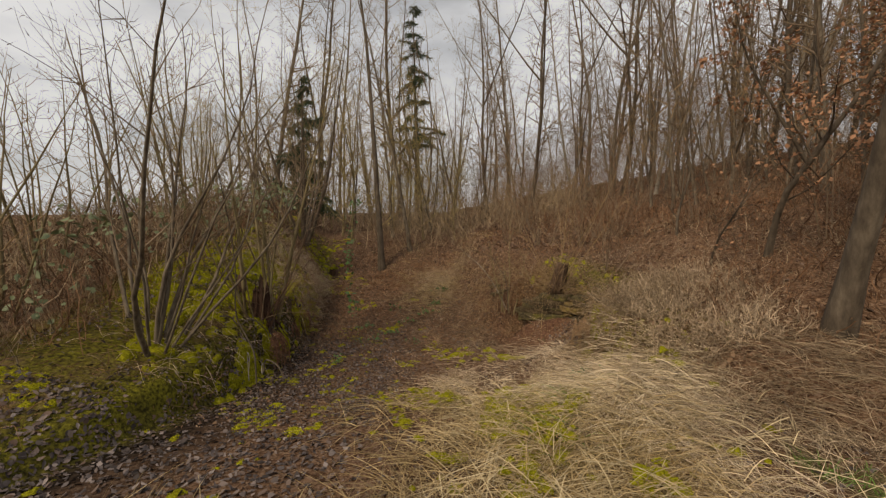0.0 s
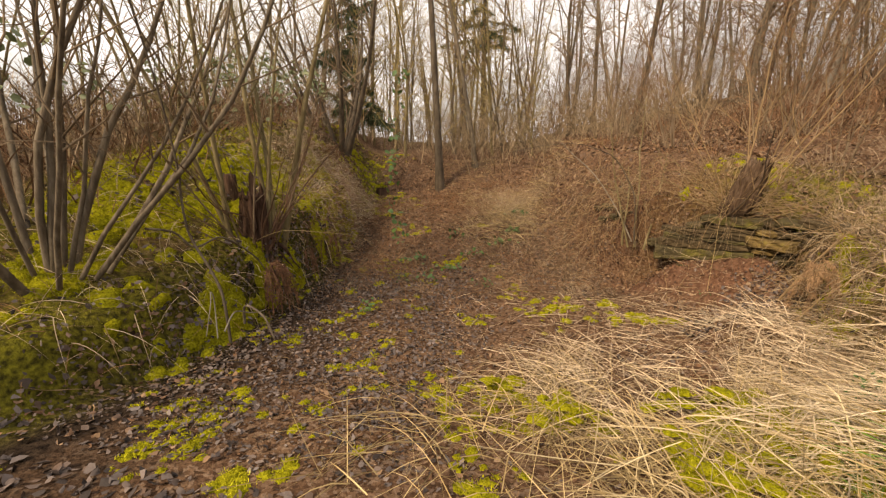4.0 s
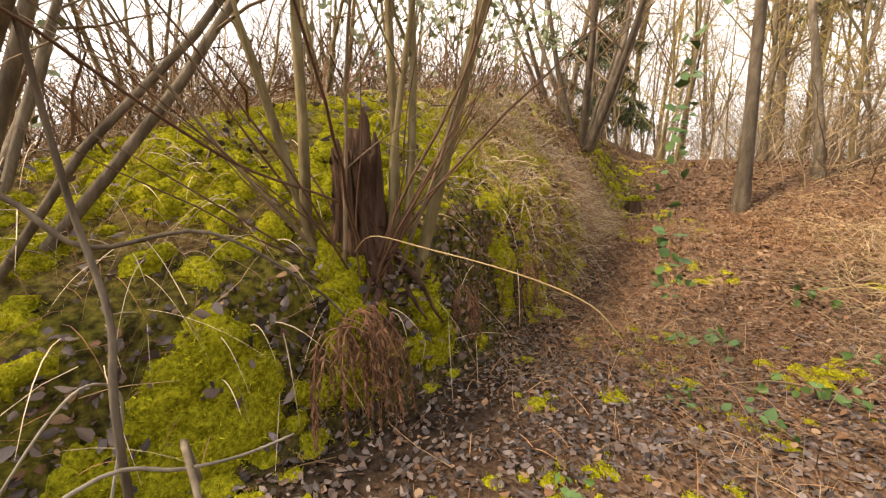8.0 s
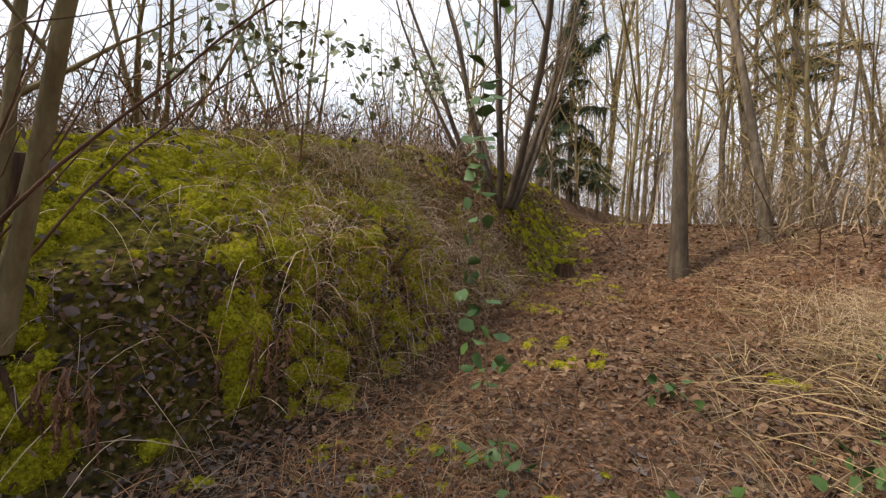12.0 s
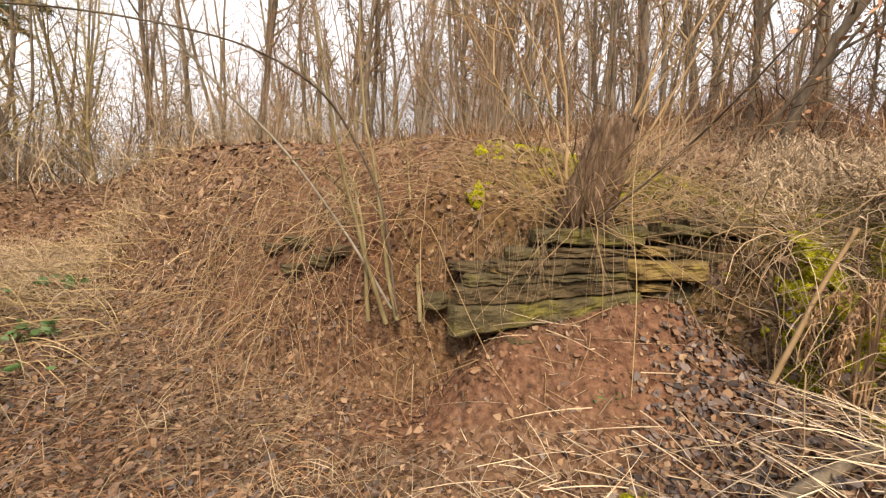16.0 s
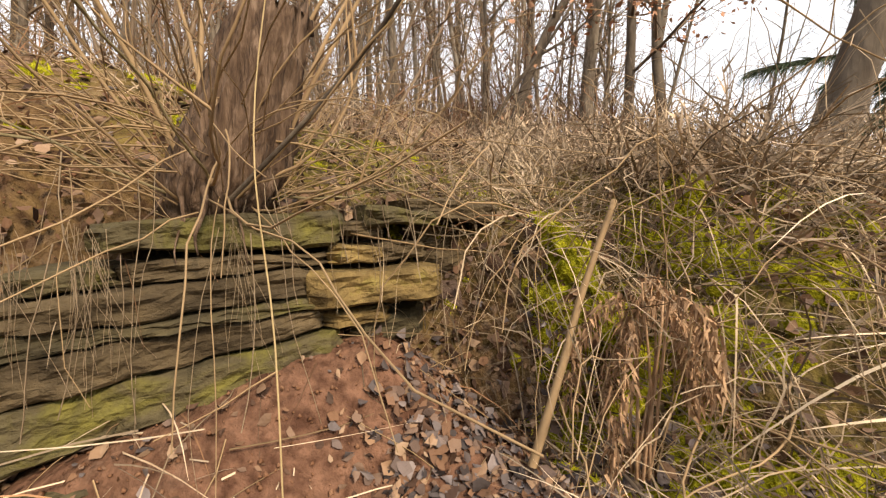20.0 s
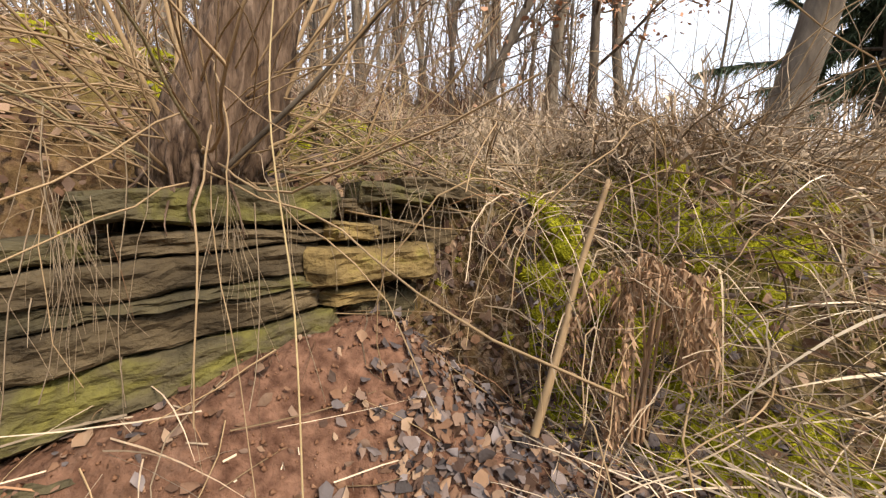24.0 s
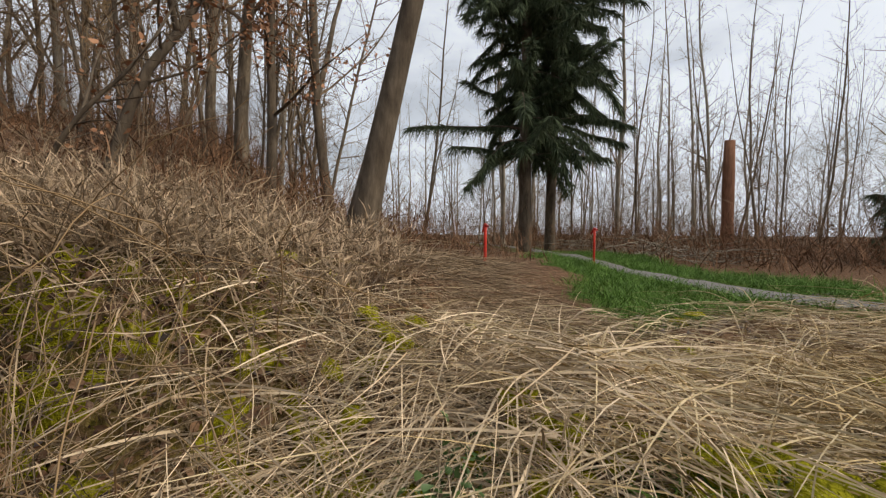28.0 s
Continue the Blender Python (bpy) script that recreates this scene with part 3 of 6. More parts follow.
def sample(rng, n, box, weight):
    """About n places in a box, chosen by a weight and by how much surface a slope has."""
    x, y = rng.uniform(box[0], box[1], n * 6), rng.uniform(box[2], box[3], n * 6)
    hx, hy = slope_of(x, y)
    w = weight(x, y) * np.sqrt(1 + hx * hx + hy * hy)
    keep = rng.random(len(x)) * max(w.max(), 1e-6) * 0.999 < w
    i = np.where(keep)[0][:n]
    x, y, hx, hy = x[i], y[i], hx[i], hy[i]
    nn = np.stack([-hx, -hy, np.ones_like(hx)], -1)
    nn /= np.linalg.norm(nn, axis=1)[:, None]
    return np.stack([x, y, height(x, y)], -1), nn


def patches(x, y, seed, f=3.0, level=0.0, soft=0.25):
    r = 0.55 * ripple(x, y, f, seed) + 0.45 * ripple(x, y, f * 2.7, seed + 1)
    return step(level - soft, level + soft, r)


def leaves(geo, pos, nrm, size, rng, tilt=0.45, lift=0.012):
    """Small folded leaves that lie on a surface."""
    n = len(pos)
    up = nrm + rng.normal(0, tilt, (n, 3))
    up /= np.linalg.norm(up, axis=1)[:, None]
    a = np.cross(up, rng.normal(0, 1, (n, 3)))
    a /= np.linalg.norm(a, axis=1)[:, None]
    b = np.cross(up, a)
    size = np.asarray(size).reshape(n, 1, 1)
    wd = rng.uniform(0.55, 1.0, (n, 1, 1))
    fold = rng.uniform(-0.4, 0.8, (n, 1, 1))
    curl = rng.uniform(-0.2, 0.9, (n, 1, 1))
    lx = np.array([0, 0.28, 0.62, 1.0, 0.62, 0.28])[None, :, None] - 0.5
    ly = np.array([0, 0.36, 0.33, 0, -0.33, -0.36])[None, :, None] * wd
    jit = 1 + rng.uniform(-0.38, 0.38, (n, 6, 1))
    lz = np.abs(ly) * fold + (lx * lx) * curl
    v = pos[:, None, :] + nrm[:, None, :] * lift * rng.random((n, 1, 1)) + size * (a[:, None, :] * lx * jit + b[:, None, :] * ly * jit + up[:, None, :] * lz)
    k = np.arange(n)[:, None, None] * 6
    f = np.array([[0, 1, 2, 3], [0, 3, 4, 5]])[None] + k
    geo.add(v.reshape(-1, 3), f.reshape(-1, 4))


def stuff(name, geo, mat, label, category):
    return tagged(new(name, geo.mesh(name, mat)), label, category, kind="stuff")


rs = np.random.default_rng(77)

# leaf litter on the hollow's floor and the banks
g, g2 = Geo(), Geo()
P, N = sample(rs, 72000, (-3.0, 2.6, 3.9, 9.8), lambda x, y: np.clip(0.3 + 1.0 * band(x, -2.7, -0.6, 0.5) * band(y, 3.5, 8.5, 0.8) + 0.8 * band(x - right_foot(y), -1.5, 0.2, 0.3), 0, 1.3) * (0.5 + 0.5 * patches(x, y, 51, 2.0)) * (1 - 0.75 * zones(x, y)[..., 0]))
size = (0.017 + 0.036 * rs.random(len(P)) ** 1.6) * (1 - 0.22 * step(0.6, 1.3, P[:, 0]))
grey = rs.random(len(P)) < (0.25 + 0.55 * band(P[:, 0], -2.9, -0.6, 0.4) * (1 - step(7.2, 8.6, P[:, 1]))) * (1 - 0.5 * step(0.5, 1.1, P[:, 0]))
leaves(g, P[~grey], N[~grey], size[~grey], rs)
leaves(g2, P[grey], N[grey], size[grey], rs)
P, N = sample(rs, 9000, (-4.6, 3.5, -0.5, 3.8), lambda x, y: 0.2 + 0.9 * band(x, -4.2, -0.9, 0.5))
leaves(g2, P, N, rs.uniform(0.03, 0.075, len(P)), rs)
P, N = sample(rs, 26000, (-4.6, 2.6, 6.6, 11.5), lambda x, y: (0.35 + patches(x, y, 59, 1.6)) * step(6.4, 7.6, y) * band(x, left_foot(y) - 0.7, right_foot(y) + 0.5, 0.2))
leaves(g, P, N, 0.018 + 0.036 * rs.random(len(P)) ** 1.6, rs, 0.75, 0.03)
P, N = sample(rs, 17000, (-5, 4, 9.0, 15), lambda x, y: 0.5 + patches(x, y, 53, 1.2))
leaves(g, P, N, rs.uniform(0.04, 0.085, len(P)), rs, 0.6)
P, N = sample(rs, 12000, (2.2, 11, 4.2, 14), lambda x, y: (0.4 + patches(x, y, 55, 1.5)) * step(12, 5, x))
leaves(g, P, N, rs.uniform(0.04, 0.10, len(P)), rs, 0.6)
P, N = sample(rs, 4200, (-4.8, -2.3, 3.5, 9.5), lambda x, y: (0.12 + patches(x, y, 57, 3.0, 0.1)) * step(-0.1, 0.1, left_foot(y) - x))
leaves(g2, P, N, 0.025 + 0.045 * rs.random(len(P)) ** 1.6, rs, 0.7, 0.07)
P, N = sample(rs, 1500, (1.7, 3.4, 4.8, 7.4), lambda x, y: step(0.0, 0.3, x - right_foot(y)))
leaves(g, P, N, rs.uniform(0.025, 0.05, len(P)), rs, 0.7, 0.03)
P, N = sample(rs, 3200, (1.2, 2.3, 5.7, 6.6), lambda x, y: band(x - right_foot(y), -0.9, 0.05, 0.12) * (1 - step(6.2, 6.6, y)))
leaves(g2, P[::2], N[::2], rs.uniform(0.018, 0.05, len(P[::2])), rs, 0.45, 0.02)
leaves(g, P[1::2], N[1::2], rs.uniform(0.018, 0.05, len(P[1::2])), rs, 0.45, 0.02)
stuff("leaf_litter", g, M_LEAF, "dry brown fallen leaves lying over the hollow", "leaves")
stuff("leaf_litter", g2, M_LEAF_GREY, "grey weathered fallen leaves on moss and floor", "leaves")


# moss: cushions, and the fine shoots on them
def moss_bed(n_cushions, box, weight, rmin, rmax, shoots, seed, name, label, lift=0.0, plump=1.0):
    rng = np.random.default_rng(seed)
    P, N = sample(rng, n_cushions, box, weight)
    g, gs = Geo(), Geo()
    k, rings = 9, 3
    for p, nr in zip(P, N):
        r = rng.uniform(rmin, rmax)
        a = np.cross(nr, (0.3, 0.8, 0.1))
        a /= np.linalg.norm(a)
        b = np.cross(nr, a)
        h = r * rng.uniform(0.12, 0.35) * plump
        p = p + nr * lift * rng.random()
        vs = [p + nr * h]
        wob = 1 + rng.uniform(-0.5, 0.45, k)
        for q in range(1, rings + 1):
            t = q / rings
            ang = np.arange(k) * 2 * math.pi / k + rng.uniform(0, 0.3)
            rr = r * t * wob
            z = h * (1 - t * t) - 0.012 * (q == rings) + rng.uniform(-0.12, 0.12, k) * h
            vs.extend(p + a * (np.cos(ang) * rr)[:, None] + b * (np.sin(ang) * rr)[:, None] + nr * z[:, None])
        vs = np.array([np.asarray(v) for v in vs])
        tr = [(0, 1 + i, 1 + (i + 1) % k) for i in range(k)]
        qd = [(1 + q * k + i, 1 + (q + 1) * k + i, 1 + (q + 1) * k + (i + 1) % k, 1 + q * k + (i + 1) % k) for q in range(rings - 1) for i in range(k)]
        g.add(vs, qd, tr)
        m = max(6, int(shoots * r * r))
        rad, ang = r * np.sqrt(rng.random(m)), rng.uniform(0, 6.283, m)
        t = rad / r
        base = p + a * (np.cos(ang) * rad)[:, None] + b * (np.sin(ang) * rad)[:, None] + nr * (h * (1 - t * t) - 0.006)[:, None]
        blades(gs, base, nr + rng.normal(0, 0.55, (m, 3)), rng.uniform(0.008, 0.027, m), rng.uniform(0.0035, 0.0075, m), np.full(m, 0.15), 1, rng)
    me = gs.mesh(name, M_MOSS)
    me.materials.append(M_MOSS_BED)
    bed = g.mesh(name, M_MOSS_BED)
    bm = bmesh.new()
    bm.from_mesh(me)
    k0 = len(bm.faces)
    bm.from_mesh(bed)
    bm.faces.ensure_lookup_table()
    for f in bm.faces[k0:]:
        f.material_index = 1
    bm.to_mesh(me)
    bm.free()
    return tagged(new(name, me), label, "moss", kind="stuff")


moss_bed(4800, (-4.7, -2.2, 3.8, 9.4), lambda x, y: band(left_foot(y) - x, 0.0, 0.9 + 1.3 * step(4.6, 6.2, y), 0.12) * (0.03 + patches(x, y, 61, 4.4, 0.06, 0.07)) * (1 - 0.7 * step(0.5, 0.15, left_foot(y) - x) * step(5.6, 6.6, y)) * step(4.3, 5.3, y), 0.02, 0.125, 15000, 1, "bank_moss", "thick yellow-green moss on the stony bank", 0.0, 1.6)
moss_bed(1300, (-2.6, 0.9, 3.6, 8.2), lambda x, y: (0.012 + patches(x, y, 63, 3.0, 0.2, 0.06) + patches(x, y, 64, 5.5, 0.2, 0.06) * band(x, -2.6, -1.2, 0.3)) * (0.35 + band(x, -2.4, -0.3, 0.3)) * step(0.9, 0.4, x) * (1 - 0.7 * step(6.8, 7.8, y)), 0.018, 0.06, 24000, 2, "floor_moss", "small yellow-green moss tufts among the leaf litter")
moss_bed(1200, (-0.4, 2.9, 0.5, 5.0), lambda x, y: (0.015 + patches(x, y, 65, 2.4, 0.14, 0.07)) * (1 - step(0.3, 1.0, x - 0.6 * y - 0.6)), 0.018, 0.07, 12000, 3, "straw_moss", "bright moss showing through the flattened straw", 0.13)
moss_bed(560, (1.5, 4.2, 4.4, 7.9), lambda x, y: band(x - right_foot(y), 0.02, 1.3, 0.15) * (0.06 + patches(x, y, 67, 3.4, 0.05)), 0.018, 0.07, 22000, 4, "crest_moss", "mustard-green moss on the bank's crest above the rock")
moss_bed(520, (1.7, 2.9, 4.9, 6.1), lambda x, y: band(x - right_foot(y), -0.12, 0.5, 0.08) * (0.1 + patches(x, y, 97, 4.0, -0.05)), 0.025, 0.08, 20000, 7, "nose_moss", "yellow-green moss on the bank's nose beside the straw")
moss_bed(520, (-5.5, 0.0, 10.0, 15.5), lambda x, y: band(left_foot(y) - x, -0.8, 1.6, 0.4) * (0.1 + patches(x, y, 69, 1.6)), 0.03, 0.11, 6000, 5, "slope_moss", "moss on the slope at the hollow's head")
moss_bed(480, (-4.8, -1.4, 0.6, 3.8), lambda x, y: 0.02 + patches(x, y, 95, 2.0, 0.24, 0.07), 0.02, 0.075, 14000, 6, "verge_moss", "moss cushions among grey leaves beside the hazel")

for mx, my, mr, nc, sd in ((1.05, 6.42, 0.14, 22, 11), (1.32, 6.36, 0.10, 12, 12), (0.55, 6.35, 0.3, 14, 13), (0.15, 6.7, 0.34, 14, 14), (0.8, 6.75, 0.12, 8, 15), (-1.9, 9.3, 0.3, 24, 16), (-0.7, 9.6, 0.1, 8, 17), (-1.1, 8.2, 0.25, 18, 18)):
    moss_bed(nc, (mx - mr, mx + mr, my - mr, my + mr), lambda x, y: ((x - mx) ** 2 + (y - my) ** 2 < mr * mr) * 1.0, 0.025, 0.06, 24000, sd, "floor_moss", "plump yellow moss cushion on the hollow's floor", 0.01, 1.9)


# straw: flattened tussocks of long dead grass
def off_trail(p):
    """True where nothing lies on the trodden line beside the rock."""
    a, b = np.array([1.08, 6.3]), np.array([0.72, 4.85])
    t = np.clip(((p[:, :2] - a) @ (b - a)) / ((b - a) @ (b - a)), 0, 1)
    return np.linalg.norm(p[:, :2] - a - t[:, None] * (b - a), axis=1) > 0.3


def tussock(geo, cx, cy, r, n, lmin, lmax, rng, lift=0.55, flow=(0, 0), wd=0.005):
    """A matted mound: blades lie in a few crossing swaths, the upper ones arch free."""
    a = rng.uniform(0, 2 * math.pi, n)
    rad = r * 1.25 * np.sqrt(rng.random(n))
    x, y = cx + np.cos(a) * rad, cy + np.sin(a) * rad
    swath = rng.uniform(0, 2 * math.pi, 5)[rng.integers(0, 5, n)]
    out = np.where(rng.random(n) < 0.4, a + rng.normal(0, 0.7, n), swath + rng.normal(0, 0.45, n))
    el = np.where(rng.random(n) < 0.75, rng.uniform(0.0, lift * 0.5, n), rng.uniform(0.15, lift * 1.3, n))
    d = np.stack([np.cos(out) + flow[0], np.sin(out) + flow[1], np.sin(el) * 1.5], -1)
    L = rng.uniform(lmin, lmax, n)
    base = np.stack([x, y, height(x, y) + rng.uniform(0, 0.14, n) * np.exp(-(rad / r) ** 2) + 0.01], -1)
    u = d / np.linalg.norm(d, axis=1)[:, None] * L[:, None]
    ok = off_trail(base) & off_trail(base + 0.4 * u) & off_trail(base + 0.7 * u) & off_trail(base + u)
    base, d, L, el, n = base[ok], d[ok], L[ok], el[ok], int(ok.sum())
    blades(geo, base, d, L, rng.uniform(0.5, 1.3, n) * wd, np.sin(el) * rng.uniform(0.9, 1.5, n) + rng.uniform(0, 0.12, n), 5, rng)


g, g2, g3, g4 = Geo(), Geo(), Geo(), Geo()
for cx, cy, r, n in ((1.25, 3.75, 0.85, 1500), (0.6, 2.8, 0.8, 1000), (1.3, 2.75, 0.65, 760), (0.3, 1.9, 0.9, 800), (1.4, 1.7, 0.9, 700), (-0.7, 1.2, 0.9, 420), 
                     (0.5, 0.9, 1.0, 600), (-1.7, 1.4, 0.9, 300), (1.05, 4.75, 0.45, 420), (0.35, 4.6, 0.5, 330), (-0.4, 4.1, 0.6, 260)):
    tussock(g, cx, cy, r, int(n * 1.15), 0.25, 0.8, rs, 0.8)
for cx, cy, r, n in ((2.2, 4.35, 0.6, 1000), (2.75, 3.8, 0.65, 800), (1.55, 4.75, 0.45, 520), (2.0, 4.8, 0.4, 300), (3.7, 3.5, 0.6, 400), (1.8, 3.5, 0.55, 460), (1.75, 5.45, 0.3, 70), (1.6, 5.15, 0.3, 130), (1.15, 4.95, 0.35, 300), (0.5, 5.25, 0.4, 200), (0.15, 4.95, 0.45, 220)):
    tussock(g4 if cx > 2.6 else g3 if cy < 4.9 else g2, cx, cy, r, int(n * 1.7), 0.18, 0.66, rs, 0.5, (-0.1, -0.1), 0.0046)
for cx, cy, r, n in ((1.15, 5.05, 0.4, 170), (1.75, 5.05, 0.4, 120), (2.1, 4.75, 0.45, 260), (1.3, 5.25, 0.3, 90), (0.75, 5.0, 0.4, 120), (3.4, 4.1, 0.6, 260), (4.3, 3.6, 0.8, 420), (4.9, 3.0, 0.7, 300), (5.6, 3.6, 0.8, 260), (4.6, 3.5, 0.6, 260), (6.4, 2.7, 0.8, 260)):
    tussock(g4 if cx > 2.6 else g3 if cy < 4.9 else g2, cx, cy, r, int(n * 1.7), 0.18, 0.66, rs, 0.5, (-0.1, -0.1), 0.0046)
for cx, cy, r, n in ((1.5, 5.68, 0.22, 130), (1.78, 5.7, 0.22, 50)):
    tussock(g2, cx, cy, r, n, 0.15, 0.42, rs, 0.22, (0.5, -0.3), 0.0045)
for cx, cy, r, n in ((2.35, 3.45, 0.16, 110), (3.0, 3.9, 0.2, 140), (1.75, 2.95, 0.2, 120), (2.55, 4.75, 0.18, 120), (2.05, 2.7, 0.25, 130), (3.3, 3.0, 0.25, 130), (2.0, 1.7, 0.3, 140)):
    tussock(g2, cx, cy, r, n, 0.15, 0.42, rs, 1.5, (0, 0), 0.004)
P, N = sample(rs, 1600, (-0.8, 1.8, 4.4, 7.0), lambda x, y: 0.15 + step(-0.4, 1.2, x) * (1 - 0.5 * step(5.8, 6.6, y)))
n = len(P)
a = rs.uniform(0, 6.28, n)
P[:, 2] += rs.uniform(0.01, 0.05, n)
blades(g2, P, np.stack([np.cos(a), np.sin(a), rs.uniform(-0.05, 0.15, n)], -1), rs.uniform(0.15, 0.5, n), rs.uniform(0.002, 0.005, n), rs.uniform(0.05, 0.2, n), 4, rs)
stuff("dry_grass", g, M_STRAW, "long flattened straw-coloured dead grass in mounds", "grass")
tussock(g3, 2.2, 2.1, 0.55, 420, 0.2, 0.6, rs, 0.15, (0, 0), 0.004)
tussock(g3, 1.5, 4.1, 0.4, 620, 0.2, 0.6, rs, 0.5, (0, 0), 0.0045)
tussock(g3, 1.3, 4.5, 0.35, 420, 0.2, 0.55, rs, 0.5, (0, 0), 0.0045)
tussock(g3, 1.9, 3.9, 0.4, 420, 0.2, 0.55, rs, 0.5, (0, 0), 0.0045)
stuff("dry_grass", g3, M_STRAW_BLEACHED, "bleached straw lying flat beyond the hollow", "grass")
stuff("dry_grass", g4, M_TANGLE, "brown dead grass and bramble stems behind the straw", "grass")
stuff("dry_grass", g2, M_STRAW_GREY, "flattened grey-pink dead grass beside the rock", "grass")

# the uppermost straws, thick and pale
g = Geo()
P, N = sample(rs, 2600, (-0.6, 3.6, 0.4, 5.1), lambda x, y: step(-0.4, 0.8, x + 0.25 * (3 - y)) * step(3.1, 2.5, x) * (1 - zones(x, y)[..., 1]) * (0.25 + patches(x, y, 79, 1.6)))
n = len(P)
lie = rs.choice([0.4, 1.1, 2.3, 3.6, 5.2], n) + rs.normal(0, 0.5, n)
el = np.where(rs.random(n) < 0.85, rs.uniform(-0.05, 0.25, n), rs.uniform(0.4, 1.2, n))
P[:, 2] += rs.uniform(0.06, 0.17, n)
blades(g, P, np.stack([np.cos(lie), np.sin(lie), np.tan(el)], -1), rs.uniform(0.3, 0.85, n), rs.uniform(0.003, 0.0065, n), np.maximum(np.sin(el), 0) * 0.9 + rs.uniform(0.05, 0.22, n), 6, rs)
stuff("dry_grass", g, M_STRAW_PALE, "thick pale straws lying loose over the mat", "grass")

# stout straws crossing on the mat below the bank's nose
g = Geo()
P, N = sample(rs, 620, (0.9, 2.4, 3.9, 5.3), lambda x, y: 0.4 + patches(x, y, 83, 1.8))
n = len(P)
lie = rs.choice([0.2, 0.9, 2.5, 3.4, 5.0], n) + rs.normal(0, 0.35, n)
el = np.where(rs.random(n) < 0.9, rs.uniform(-0.05, 0.22, n), rs.uniform(0.7, 1.3, n))
P[:, 2] += rs.uniform(0.08, 0.2, n)
u = np.stack([np.cos(lie), np.sin(lie), np.tan(el)], -1)
ok = off_trail(P) & off_trail(P + 0.3 * u) & off_trail(P + 0.6 * u)
P, u, el, n = P[ok], u[ok], el[ok], int(ok.sum())
blades(g, P, u, rs.uniform(0.25, 0.7, n), rs.uniform(0.0055, 0.009, n), np.maximum(np.sin(el), 0) * 0.8 + rs.uniform(0.05, 0.2, n), 6, rs)
stuff("dry_grass", g, M_STRAW_BLEACHED, "stout bleached straws crossing over the mat", "grass")

# dry grass that stands on the banks' crests, and hangs over their edges
g = Geo()
P, N = sample(rs, 13000, (0.6, 9.0, 4.4, 13.0), lambda x, y: step(0.35, 1.0, x - right_foot(y)) * (0.2 + patches(x, y, 71, 1.1)))
row = np.arange(len(P))
for pick, mat, words in (((P[:, 1] > 5.9) & (P[:, 1] < 7.7), M_FRINGE, "pale bent dead grass fringing the bank's crest"), (P[:, 1] <= 5.9, M_TANGLE, "brown bent dead grass on the bank's nose"), ((P[:, 1] >= 7.7) & (row % 5 < 3), M_WEED, "russet dead grass on the leaf-strewn bank")):
    g, q = Geo(), P[pick]
    n = len(q)
    blades(g, q, np.stack([rs.normal(0, 0.75, n), rs.normal(0, 0.75, n), np.ones(n)], -1), rs.uniform(0.12, 0.42, n), rs.uniform(0.002, 0.0045, n), rs.uniform(0.2, 1.0, n), 5, rs)
    stuff("dry_grass", g, mat, words, "grass")
g = Geo()
P, N = sample(rs, 3800, (-7.5, -2.8, 3.0, 13.0), lambda x, y: step(0.9, 2.2, left_foot(y) - x) * (0.25 + patches(x, y, 73, 1.1)))
n = len(P)
blades(g, P, np.stack([rs.normal(0, 0.35, n), rs.normal(0, 0.35, n), np.ones(n)], -1), rs.uniform(0.2, 0.6, n), rs.uniform(0.003, 0.006, n), rs.uniform(0.05, 0.6, n), 3, rs)
P, N = sample(rs, 2600, (0.6, 3.6, 4.6, 9.5), lambda x, y: band(x - right_foot(y), -0.05, 0.7, 0.1) * (1 - 0.9 * band(y, 6.2, 8.2, 0.15)))
n = len(P)
blades(g, P + N * 0.02, np.stack([-0.8 + rs.normal(0, 0.5, n), -0.6 + rs.normal(0, 0.5, n), rs.uniform(0.0, 0.9, n)], -1), rs.uniform(0.2, 0.6, n), rs.uniform(0.003, 0.006, n), rs.uniform(0.5, 1.5, n), 5, rs)
stuff("dry_grass", g, M_TANGLE, "thin pale dead grass standing on the banks", "grass")

# broken twigs strewn on floor and fallen soil
rt = np.random.default_rng(33)
g = Geo()
P, N = sample(rt, 1900, (-3.2, 2.5, 4.2, 9.5), lambda x, y: 0.3 + band(x - right_foot(y), -1.1, 0.1, 0.2) + 0.5 * step(-0.3, 0.2, left_foot(y) - x))
for p, nr in zip(P, N):
    d = np.cross(nr, rt.normal(0, 1, 3)) + nr * rt.normal(0, 0.08)
    q, r = limb(rt, p + nr * rt.uniform(0.008, 0.03), d, rt.uniform(0.06, 0.34), rt.uniform(0.0012, 0.0035), 4, 0.12, 0.0, 0.5)
    g.tube(q, r, 3, cap=False)
stuff("twig_litter", g, M_TWIG_WARM, "small broken twigs strewn over leaves and soil", "twigs")

g = Geo()
P, N = sample(rt, 5200, (1.0, 2.6, 5.9, 8.0), lambda x, y: zones(x, y)[..., 0])
cr = 0.002 + 0.007 * rt.random(len(P)) ** 2.5
oct_v = np.array([(1, 0, 0), (0, 1, 0), (-1, 0, 0), (0, -1, 0), (0, 0, 1), (0, 0, -1)], float)
oct_f = np.array([(0, 1, 4), (1, 2, 4), (2, 3, 4), (3, 0, 4), (1, 0, 5), (2, 1, 5), (3, 2, 5), (0, 3, 5)])
V = P[:, None, :] + N[:, None, :] * cr[:, None, None] * 0.4 + oct_v[None] * cr[:, None, None] * rt.uniform(0.5, 1.3, (len(P), 6, 3))
g.add(V.reshape(-1, 3), None, (oct_f[None] + 6 * np.arange(len(P))[:, None, None]).reshape(-1, 3))
stuff("soil_crumbs", g, M_SOIL, "crumbs of red soil fallen below the rock", "soil")

